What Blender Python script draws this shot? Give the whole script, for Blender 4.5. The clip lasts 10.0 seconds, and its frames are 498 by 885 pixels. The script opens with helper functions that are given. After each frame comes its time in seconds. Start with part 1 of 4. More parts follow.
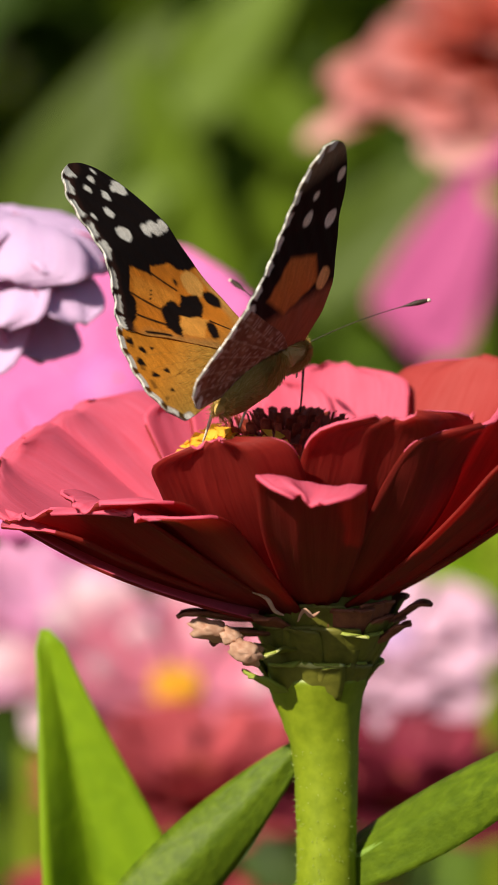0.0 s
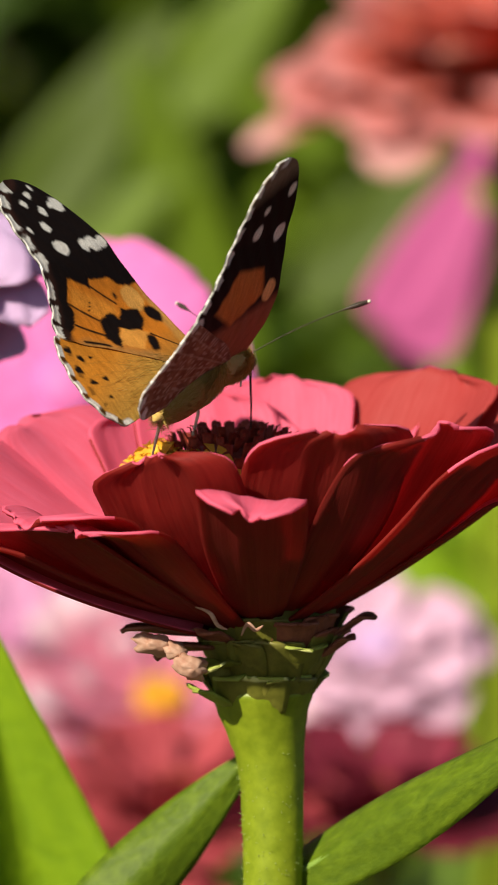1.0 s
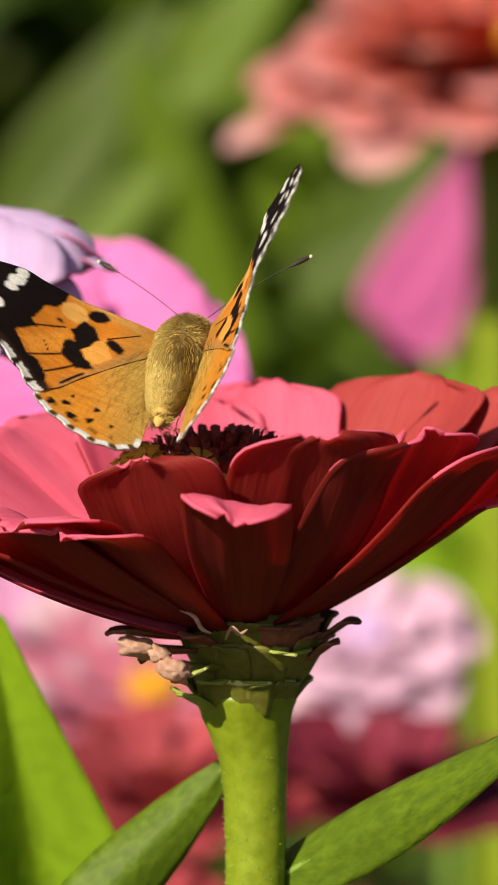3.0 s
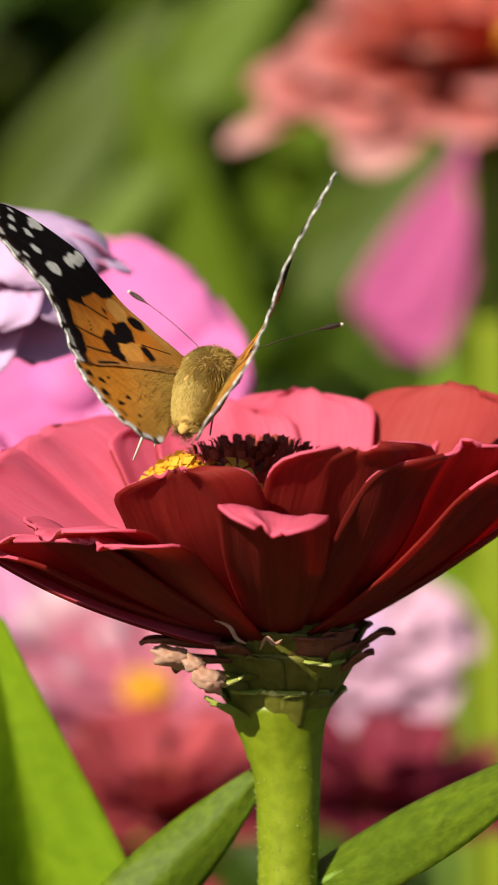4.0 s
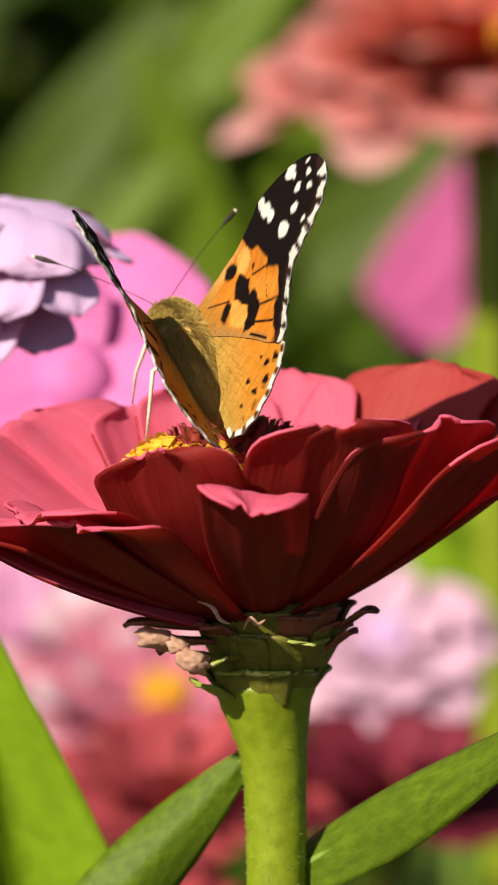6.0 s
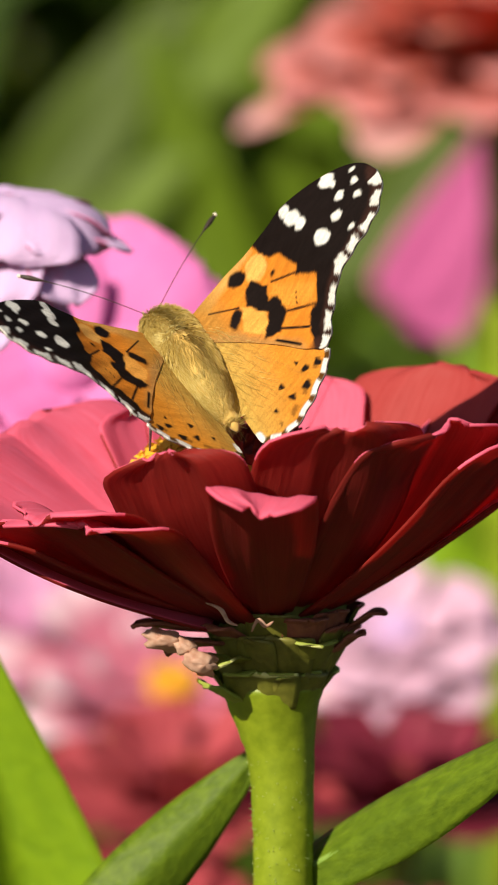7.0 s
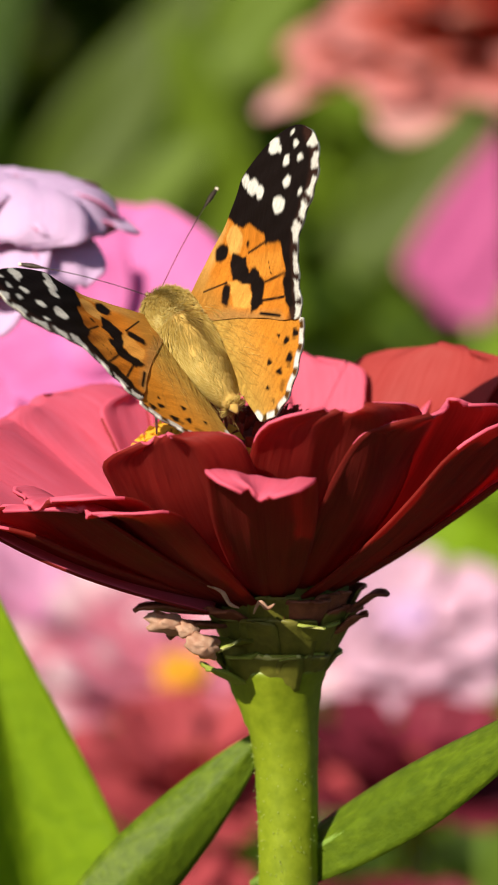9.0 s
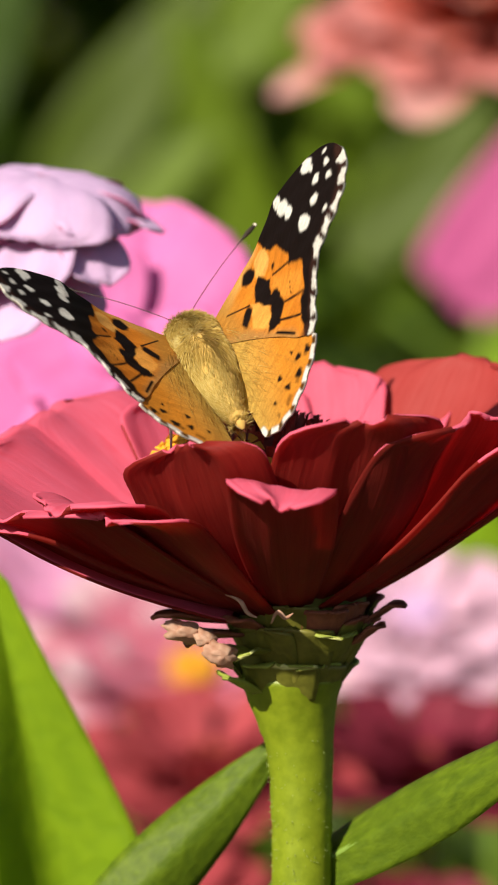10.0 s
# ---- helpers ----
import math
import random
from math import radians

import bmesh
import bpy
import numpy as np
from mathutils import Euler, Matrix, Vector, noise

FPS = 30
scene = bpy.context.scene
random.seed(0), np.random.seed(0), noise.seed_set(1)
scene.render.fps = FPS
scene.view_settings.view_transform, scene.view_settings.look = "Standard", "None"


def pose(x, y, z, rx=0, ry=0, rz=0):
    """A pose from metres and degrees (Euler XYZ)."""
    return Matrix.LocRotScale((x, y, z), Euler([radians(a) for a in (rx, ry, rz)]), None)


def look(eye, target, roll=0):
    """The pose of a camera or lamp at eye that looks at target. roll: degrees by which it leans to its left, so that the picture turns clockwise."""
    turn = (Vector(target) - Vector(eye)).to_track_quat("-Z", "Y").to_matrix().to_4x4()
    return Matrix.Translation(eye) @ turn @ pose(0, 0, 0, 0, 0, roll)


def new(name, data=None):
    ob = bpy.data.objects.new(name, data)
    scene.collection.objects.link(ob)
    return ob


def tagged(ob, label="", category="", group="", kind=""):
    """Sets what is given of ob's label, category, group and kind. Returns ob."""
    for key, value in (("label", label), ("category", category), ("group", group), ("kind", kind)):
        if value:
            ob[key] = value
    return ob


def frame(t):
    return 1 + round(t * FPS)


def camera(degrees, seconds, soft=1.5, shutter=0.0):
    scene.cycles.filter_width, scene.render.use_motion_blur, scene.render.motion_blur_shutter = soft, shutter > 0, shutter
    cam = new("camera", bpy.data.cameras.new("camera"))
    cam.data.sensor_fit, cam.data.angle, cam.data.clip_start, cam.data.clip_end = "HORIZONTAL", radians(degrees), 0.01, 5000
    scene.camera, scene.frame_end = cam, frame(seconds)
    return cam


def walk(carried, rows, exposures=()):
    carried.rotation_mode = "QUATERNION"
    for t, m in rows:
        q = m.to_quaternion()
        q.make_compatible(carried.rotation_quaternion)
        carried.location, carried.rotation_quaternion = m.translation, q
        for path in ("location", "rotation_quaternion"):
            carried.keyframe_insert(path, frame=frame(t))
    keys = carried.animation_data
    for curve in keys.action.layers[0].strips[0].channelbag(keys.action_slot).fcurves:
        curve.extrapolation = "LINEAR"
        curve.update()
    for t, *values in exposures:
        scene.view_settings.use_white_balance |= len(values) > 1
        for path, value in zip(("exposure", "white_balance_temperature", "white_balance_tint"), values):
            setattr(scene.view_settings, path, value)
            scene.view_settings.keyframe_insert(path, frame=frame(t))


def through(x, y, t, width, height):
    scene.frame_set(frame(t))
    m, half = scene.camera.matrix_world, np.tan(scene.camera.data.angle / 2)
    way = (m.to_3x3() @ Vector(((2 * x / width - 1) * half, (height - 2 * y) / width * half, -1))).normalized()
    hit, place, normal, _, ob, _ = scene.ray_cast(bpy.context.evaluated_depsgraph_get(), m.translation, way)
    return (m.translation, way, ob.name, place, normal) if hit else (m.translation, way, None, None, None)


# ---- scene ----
cam = camera(6.046, 10.0, soft=1.5)
EYE = (-0.0007, -0.6068, 0.6329)
# seconds, yaw, pitch: a slow drift of a long lens
CAM = [
    (0.0, -0.240, -5.377), (0.5, -0.247, -5.383), (1.0, -0.267, -5.397), (1.5, -0.280, -5.430), (2.0, -0.287, -5.460), (2.5, -0.293, -5.473),
    (4.0, -0.287, -5.500), (4.5, -0.280, -5.513), (5.0, -0.260, -5.520), (5.5, -0.233, -5.533), (6.0, -0.180, -5.553),
    (7.5, 0.000, -5.733), (8.0, 0.077, -5.773), (8.5, 0.143, -5.817), (9.0, 0.200, -5.843), (9.5, 0.240, -5.877), (10.0, 0.273, -5.913),
]
walk(cam, [(t, pose(*EYE, 90 + pitch, 0, yaw)) for t, yaw, pitch in CAM])
# a long lens with a shallow zone of sharpness
cam.data.dof.use_dof = True
cam.data.dof.focus_distance = 0.592
cam.data.dof.aperture_fstop = 39.0

# ---- light ----
SUN_ELEVATION, SUN_FROM = 36.0, 233.0  # degrees above the ground; where the sun stands, counted from +x towards +y
world = bpy.data.worlds.new("sky")
world.use_nodes = True
scene.world = world
sky = world.node_tree.nodes.new("ShaderNodeTexSky")
sky.sky_type, sky.sun_disc = "NISHITA", False
sky.sun_elevation, sky.sun_rotation = radians(SUN_ELEVATION), radians(90 - SUN_FROM)
world.node_tree.links.new(sky.outputs[0], world.node_tree.nodes["Background"].inputs[0])
world.node_tree.nodes["Background"].inputs[1].default_value = 0.05
sun = new("sun", bpy.data.lights.new("sun", "SUN"))
sun.data.energy, sun.data.angle, sun.data.color = 5.0, radians(0.6), (1.0, 0.90, 0.74)
_e, _a = radians(SUN_ELEVATION), radians(SUN_FROM)
sun.matrix_world = look((0, 0, 3), (-math.cos(_a) * math.cos(_e), -math.sin(_a) * math.cos(_e), 3 - math.sin(_e)))
scene.view_settings.exposure = 0.56


# ---- materials ----
class Nodes:
    """A small wrapper round one material's node tree."""

    def __init__(self, name):
        self.mat = bpy.data.materials.new(name)
        self.mat.use_nodes = True
        self.tree = self.mat.node_tree
        self.bsdf = self.tree.nodes["Principled BSDF"]
        self.out = self.tree.nodes["Material Output"]

    def add(self, kind, **values):
        node = self.tree.nodes.new(kind)
        for key, value in values.items():
            node.inputs[key.replace("_", " ")].default_value = value
        return node

    def link(self, a, b):
        self.tree.links.new(a, b)

    def coords(self, which="Object", scale=(1, 1, 1)):
        tc = self.tree.nodes.new("ShaderNodeTexCoord")
        mp = self.tree.nodes.new("ShaderNodeMapping")
        mp.inputs["Scale"].default_value = scale
        self.link(tc.outputs[which], mp.inputs["Vector"])
        return mp.outputs["Vector"]

    def noise(self, vec, scale, detail=4.0, rough=0.6):
        n = self.add("ShaderNodeTexNoise", Scale=scale, Detail=detail, Roughness=rough)
        self.link(vec, n.inputs["Vector"])
        return n.outputs["Fac"]

    def ramp(self, fac, *stops):
        r = self.tree.nodes.new("ShaderNodeValToRGB")
        els = r.color_ramp.elements
        while len(els) < len(stops):
            els.new(0.5)
        for el, (pos, col) in zip(els, stops):
            el.position, el.color = pos, (*col, 1)
        self.link(fac, r.inputs["Fac"])
        return r.outputs["Color"]

    def mix(self, fac, a, b, mode="MIX"):
        m = self.tree.nodes.new("ShaderNodeMix")
        m.data_type, m.blend_type = "RGBA", mode
        for sock, val in ((m.inputs[0], fac), (m.inputs[6], a), (m.inputs[7], b)):
            if isinstance(val, (int, float)):
                sock.default_value = val
            elif isinstance(val, tuple):
                sock.default_value = (*val, 1)
            else:
                self.link(val, sock)
        return m.outputs[2]

    def bump(self, height, strength, distance):
        b = self.add("ShaderNodeBump", Strength=strength, Distance=distance)
        self.link(height, b.inputs["Height"])
        self.link(b.outputs["Normal"], self.bsdf.inputs["Normal"])
        return b.outputs["Normal"]

    def finish(self, colour, rough=0.6, translucent=0.0, glow_through=None, spec=0.3, sheen=0.0):
        if isinstance(colour, tuple):
            self.bsdf.inputs["Base Color"].default_value = (*colour, 1)
        else:
            self.link(colour, self.bsdf.inputs["Base Color"])
        self.bsdf.inputs["Roughness"].default_value = rough
        self.bsdf.inputs["Specular IOR Level"].default_value = spec
        self.bsdf.inputs["Sheen Weight"].default_value = sheen
        if translucent:
            t = self.tree.nodes.new("ShaderNodeBsdfTranslucent")
            if glow_through is None:
                glow_through = colour
            if isinstance(glow_through, tuple):
                t.inputs["Color"].default_value = (*glow_through, 1)
            else:
                self.link(glow_through, t.inputs["Color"])
            mix = self.add("ShaderNodeMixShader", Fac=translucent)
            self.link(self.bsdf.outputs[0], mix.inputs[1])
            self.link(t.outputs[0], mix.inputs[2])
            self.link(mix.outputs[0], self.out.inputs["Surface"])
        return self.mat


def petal_material(name, pale, deep, through, translucent=0.3, rough=0.55, random_shift=0.25, tip=None):
    """A petal: lengthwise veins, blotches, and a shift from petal to petal."""
    n = Nodes(name)
    uv = n.coords("UV", (14, 1.2, 1))
    veins = n.noise(uv, 3.0, 6, 0.65)
    blot = n.noise(n.coords("Object"), 140.0, 5, 0.6)
    info = n.tree.nodes.new("ShaderNodeObjectInfo")
    base = n.mix(n.ramp(veins, (0.3, (0, 0, 0)), (0.7, (1, 1, 1))), deep, pale)
    base = n.mix(n.ramp(blot, (0.45, (0, 0, 0)), (0.75, (0.6, 0.6, 0.6))), base, pale)
    shift = n.tree.nodes.new("ShaderNodeMath")
    shift.operation, shift.inputs[1].default_value = "MULTIPLY", random_shift
    n.link(info.outputs["Random"], shift.inputs[0])
    base = n.mix(shift.outputs[0], base, deep)
    if tip:
        along = n.tree.nodes.new("ShaderNodeSeparateXYZ")
        n.link(n.coords("UV"), along.inputs[0])
        base = n.mix(n.ramp(along.outputs[1], (0.62, (0, 0, 0)), (0.95, (1, 1, 1))), base, tip)
    n.bump(veins, 0.35, 0.0004)
    return n.finish(base, rough, translucent, through, 0.18, 0.0)


def leaf_material(name, pale, deep, through, translucent=0.35, rough=0.5):
    n = Nodes(name)
    veins = n.noise(n.coords("UV", (5, 16, 1)), 1.5, 5, 0.6)
    blot = n.noise(n.coords("Object"), 60.0, 5, 0.65)
    base = n.mix(n.ramp(veins, (0.35, (0, 0, 0)), (0.65, (1, 1, 1))), deep, pale)
    base = n.mix(n.ramp(blot, (0.4, (0, 0, 0)), (0.8, (0.7, 0.7, 0.7))), base, deep)
    n.bump(veins, 0.4, 0.0006)
    return n.finish(base, rough, translucent, through, 0.2)


def speckled(name, a, b, scale, rough=0.6, translucent=0.0, through=None, relief=0.0003, spec=0.3, sheen=0.0):
    n = Nodes(name)
    v = n.coords("Object")
    f1 = n.noise(v, scale, 6, 0.65)
    f2 = n.noise(v, scale * 0.17, 3, 0.5)
    c = n.mix(n.ramp(f1, (0.3, (0, 0, 0)), (0.7, (1, 1, 1))), a, b)
    c = n.mix(n.ramp(f2, (0.35, (0, 0, 0)), (0.75, (0.55, 0.55, 0.55))), c, a)
    n.bump(f1, 0.5, relief)
    return n.finish(c, rough, translucent, through, spec, sheen)


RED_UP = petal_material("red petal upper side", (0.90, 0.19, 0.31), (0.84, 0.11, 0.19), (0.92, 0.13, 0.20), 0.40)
# the shade on the down-facing petal sides is put into this dark red
RED_DOWN_SHADED = petal_material("red petal under side darkened for shade", (0.28, 0.030, 0.022), (0.11, 0.009, 0.008), (0.72, 0.06, 0.04), 0.34)
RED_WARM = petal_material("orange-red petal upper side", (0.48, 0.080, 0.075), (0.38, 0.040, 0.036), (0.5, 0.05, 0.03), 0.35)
PINK_UP = petal_material("rose petal upper side", (0.74, 0.28, 0.40), (0.52, 0.10, 0.17), (0.7, 0.15, 0.22), 0.3, tip=(0.90, 0.68, 0.76))
PINK_DOWN = petal_material("rose petal under side", (0.50, 0.07, 0.10), (0.32, 0.03, 0.04), (0.5, 0.04, 0.05), 0.3)
LILAC_UP = petal_material("lilac petal upper side", (0.74, 0.56, 0.82), (0.70, 0.48, 0.77), (0.8, 0.45, 0.68), 0.3)
LILAC_DOWN = petal_material("lilac petal under side", (0.62, 0.22, 0.40), (0.45, 0.10, 0.22), (0.6, 0.12, 0.25), 0.3)
MAGENTA_UP = petal_material("magenta petal", (0.80, 0.25, 0.56), (0.72, 0.17, 0.46), (0.75, 0.2, 0.5), 0.3)
SALMON_UP = petal_material("salmon petal upper side", (0.58, 0.15, 0.12), (0.48, 0.075, 0.05), (0.7, 0.17, 0.09), 0.3, tip=(0.68, 0.38, 0.36))
SALMON_RED = petal_material("orange-red petal of the salmon flower", (0.56, 0.13, 0.095), (0.46, 0.065, 0.04), (0.6, 0.12, 0.07), 0.3, tip=(0.60, 0.25, 0.24))
SALMON_DOWN = petal_material("salmon petal under side", (0.60, 0.11, 0.05), (0.50, 0.055, 0.02), (0.6, 0.09, 0.04), 0.3, tip=(0.60, 0.20, 0.14))
DISK_RED = speckled("disk maroon", (0.16, 0.018, 0.012), (0.42, 0.07, 0.03), 900, 0.7)
FLORET = speckled("floret yellow", (0.80, 0.36, 0.02), (0.85, 0.55, 0.05), 1200, 0.6, 0.25, (0.9, 0.5, 0.03))
FLORET_TUBE = speckled("floret tube orange", (0.45, 0.10, 0.02), (0.65, 0.22, 0.03), 1200, 0.6)
STEM = speckled("stem green", (0.16, 0.22, 0.006), (0.26, 0.33, 0.014), 500, 0.45, 0.12, (0.35, 0.5, 0.04), 0.00012, 0.45)
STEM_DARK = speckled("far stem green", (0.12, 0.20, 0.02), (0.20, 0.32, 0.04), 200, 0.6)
DEEP = petal_material("deep crimson petal", (0.24, 0.028, 0.055), (0.14, 0.012, 0.026), (0.32, 0.02, 0.05), 0.2)
BLUSH = petal_material("magenta petal of the far flower", (0.58, 0.13, 0.33), (0.48, 0.085, 0.25), (0.58, 0.12, 0.31), 0.3)
BLUSH_PALE = petal_material("pale blush petal", (0.76, 0.54, 0.70), (0.60, 0.32, 0.46), (0.7, 0.35, 0.52), 0.3)
ORCHID_UP = petal_material("orchid-pink petal upper side", (0.78, 0.42, 0.66), (0.68, 0.28, 0.50), (0.75, 0.3, 0.5), 0.3)
THREAD = speckled("withered floret", (0.62, 0.30, 0.10), (0.80, 0.55, 0.28), 900, 0.5, 0.2, (0.8, 0.5, 0.2))
HAIR = speckled("stem hair", (0.28, 0.38, 0.08), (0.42, 0.50, 0.18), 900, 0.5, 0.3, (0.7, 0.75, 0.5))
CUP = speckled("involucre green", (0.11, 0.105, 0.014), (0.23, 0.22, 0.03), 420, 0.55, 0.1, (0.3, 0.4, 0.05))
BRACT_EDGE = speckled("bract rim", (0.15, 0.042, 0.026), (0.34, 0.12, 0.065), 700, 0.6)
BRACT_PALE = speckled("bract pale green", (0.26, 0.32, 0.04), (0.40, 0.46, 0.09), 500, 0.5, 0.25, (0.5, 0.6, 0.12))
BRACT_DRY = speckled("bract dry", (0.36, 0.15, 0.085), (0.76, 0.56, 0.42), 420, 0.55, 0.25, (0.7, 0.35, 0.2))
ROSY = petal_material("rose-red petal of the low flower", (0.52, 0.10, 0.12), (0.34, 0.04, 0.05), (0.5, 0.06, 0.08), 0.3)


def bract_material(name, a, b, rim):
    """A green scale, blotched, with a thin dry rim along its tip."""
    n = Nodes(name)
    v = n.coords("Object")
    f = n.noise(v, 420, 6, 0.65)
    c = n.mix(n.ramp(f, (0.3, (0, 0, 0)), (0.7, (1, 1, 1))), a, b)
    along = n.tree.nodes.new("ShaderNodeSeparateXYZ")
    n.link(n.coords("UV"), along.inputs[0])
    c = n.mix(n.ramp(along.outputs[1], (0.82, (0, 0, 0)), (0.88, (1, 1, 1))), c, rim)
    n.bump(f, 0.5, 0.0003)
    return n.finish(c, 0.5, 0.15, rim, 0.35)


BRACT_RIMMED = bract_material("bract green with pale rim", (0.11, 0.11, 0.014), (0.23, 0.23, 0.03), (0.66, 0.68, 0.24))
BRACT_PLAIN = bract_material("olive bract", (0.10, 0.10, 0.014), (0.22, 0.21, 0.03), (0.17, 0.16, 0.028))
BRACT_BROWN = bract_material("bract green with brown rim", (0.13, 0.12, 0.018), (0.25, 0.24, 0.035), (0.30, 0.09, 0.05))
LEAF = leaf_material("leaf", (0.16, 0.24, 0.012), (0.085, 0.14, 0.008), (0.28, 0.38, 0.02))
LEAF_BRIGHT = leaf_material("bright leaf", (0.28, 0.43, 0.012), (0.20, 0.33, 0.010), (0.46, 0.64, 0.015), 0.45)
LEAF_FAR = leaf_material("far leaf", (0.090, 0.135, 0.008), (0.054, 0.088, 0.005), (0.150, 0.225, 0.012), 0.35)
# shaded copy of the leaf green: depth of the foliage put into the colour
LEAF_SHADED = leaf_material("leaf darkened for shade", (0.045, 0.085, 0.008), (0.025, 0.05, 0.005), (0.11, 0.17, 0.012), 0.25)
RIB = speckled("leaf rib", (0.16, 0.26, 0.04), (0.22, 0.33, 0.06), 500, 0.5)
SOIL = speckled("soil", (0.035, 0.025, 0.016), (0.09, 0.065, 0.04), 30, 0.95, 0, None, 0.01)


# ---- builders ----
def mesh_of(name, verts, faces, mats, index=None, smooth=True, uvs=None):
    me = bpy.data.meshes.new(name)
    me.from_pydata([tuple(v) for v in verts], [], faces)
    for m in mats:
        me.materials.append(m)
    if index is not None:
        me.polygons.foreach_set("material_index", index)
    me.polygons.foreach_set("use_smooth", [smooth] * len(faces))
    if uvs is not None:
        layer = me.uv_layers.new(name="UVMap")
        loops = np.empty(len(me.loops), dtype=np.int32)
        me.loops.foreach_get("vertex_index", loops)
        layer.data.foreach_set("uv", np.asarray(uvs, dtype=np.float32)[loops].ravel())
    me.update()
    return me


def part(name, me, parent, label="", m=None):
    ob = new(name, me)
    ob.parent = parent
    if m is not None:
        ob.matrix_basis = m
    return tagged(ob, label)


def shell(name, grid, thick, mats):
    """A closed sheet from a grid of points (rows along, columns across): upper side mats[0], under side mats[1]."""
    g = np.asarray(grid, dtype=float)
    n, m, _ = g.shape
    du = np.gradient(g, axis=0)
    dv = np.gradient(g, axis=1)
    nor = np.cross(du, dv)
    nor /= np.linalg.norm(nor, axis=2, keepdims=True) + 1e-12
    top, low = g + nor * thick / 2, g - nor * thick / 2
    verts = np.concatenate([top.reshape(-1, 3), low.reshape(-1, 3)])
    faces, index = [], []
    k = n * m
    for i in range(n - 1):
        for j in range(m - 1):
            a, b, c, d = i * m + j, i * m + j + 1, (i + 1) * m + j + 1, (i + 1) * m + j
            faces += [(d, c, b, a), (k + a, k + b, k + c, k + d)]
            index += [0, 1]
    ring = [(0, j) for j in range(m)] + [(i, m - 1) for i in range(1, n)] + [(n - 1, j) for j in range(m - 2, -1, -1)] + [(i, 0) for i in range(n - 2, 0, -1)]
    for (i, j), (p, q) in zip(ring, ring[1:] + ring[:1]):
        a, b = i * m + j, p * m + q
        faces.append((a, b, k + b, k + a))
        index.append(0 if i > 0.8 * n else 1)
    s, t = np.meshgrid(np.linspace(0, 1, n), np.linspace(0, 1, m), indexing="ij")
    uv = np.stack([t.ravel(), s.ravel()], 1)
    return mesh_of(name, verts, faces, mats, index, True, np.concatenate([uv, uv]))


def bezier(p0, p1, p2, s):
    return (1 - s) ** 2 * p0 + 2 * s * (1 - s) * p1 + s * s * p2


def petal_mesh(r0, z0, r1, z1, width, bulge=0.35, lip=0.0, cup=0.12, twist=0.0, ruffle=0.05, seed=0, mats=None, blunt=0.5, base=0.3, rows=22, cols=13, thick=0.0004, skew=0.0, ridge=0.009):
    """A ray petal that runs out along +x from (r0, z0) to (r1, z1), metres. bulge: how far it bellies down and out;
    lip: how far its end rolls over; skew: how far its end slants; cup: how far its edges rise; blunt: 0 pointed to 1 square."""
    rnd = random.Random(seed)
    p0, p2 = np.array([r0, z0]), np.array([r1, z1])
    chord = p2 - p0
    side = np.array([chord[1], -chord[0]])
    p1 = (p0 + p2) / 2 + side * bulge + chord * 0.08
    ph = [rnd.uniform(0, 6.28) for _ in range(4)]
    grid = []
    length = float(np.hypot(*chord))
    for i in range(rows):
        s = i / (rows - 1)
        c = bezier(p0, p1, p2, s)
        d = bezier(p0, p1, p2, min(1, s + 0.01)) - bezier(p0, p1, p2, max(0, s - 0.01))
        d /= np.hypot(*d)
        nrm = np.array([-d[1], d[0]])
        over = max(0.0, (s - 0.72) / 0.28)
        c = c + (np.array([0.55, -0.85]) * lip * over ** 2) * length
        w = width * 0.5 * (base + (1 - base) * math.sin(min(1.0, s / 0.72) * math.pi / 2))
        if s > 0.72:
            q = (s - 0.72) / 0.28
            w *= max(0.05, 1 - q ** (2 + 4 * blunt)) ** (0.5 + 0.3 * (1 - blunt)) if q < 1 else 0.28 * blunt + 0.05
        row = []
        for j in range(cols):
            t = -1 + 2 * j / (cols - 1)
            y = w * t
            lift = cup * width * (t * t - 0.3) * (0.4 + 0.6 * s) * (1 - 0.9 * over)
            lift += ruffle * width * s * s * (math.sin(2.3 * t + ph[0]) * 0.6 + 0.4 * math.sin(5.1 * t + ph[1] + 3 * s)) + width * (ridge * math.sin(9 * t + ph[2]) + 0.55 * ridge * math.sin(17 * t + ph[0])) * (0.5 + 0.5 * s)
            lift += twist * y
            slant = skew * y * s * s
            notch = -0.012 * length * over * (math.cos(3.5 * t + ph[3]) + 0.5 * math.cos(8 * t)) if s > 0.9 else 0
            row.append((c[0] + nrm[0] * lift + d[0] * (notch + slant), y, c[1] + nrm[1] * lift + d[1] * (notch + slant)))
        grid.append(row)
    return shell("petal", grid, thick, mats)


def leaf_mesh(length, width, rise, droop, fold, seed=0, mats=None, rows=28, cols=11, thick=0.0005, wave=0.04, blunt=0.42, point=0.8):
    """A lance-shaped leaf along +x from its stalk at the origin; fold: how far the halves rise from the midrib."""
    rnd = random.Random(seed)
    ph = rnd.uniform(0, 6)
    grid = []
    for i in range(rows):
        s = i / (rows - 1)
        x = length * s
        z = rise * length * s - droop * length * s * s
        w = width * 0.5 * (0.12 + 0.88 * math.sin(math.pi * min(1, max(0, s)) ** (0.6 + 0.25 * blunt)) ** point) * (1 - 0.12 * (s > 0.97))
        if i == rows - 1:
            w = width * 0.01
        row = []
        for j in range(cols):
            t = -1 + 2 * j / (cols - 1)
            row.append((x, w * t, z + fold * w * abs(t) ** 1.2 + wave * width * math.sin(9 * s + 2 * t + ph) * abs(t)))
        grid.append(row)
    return shell("leaf", grid, thick, mats)


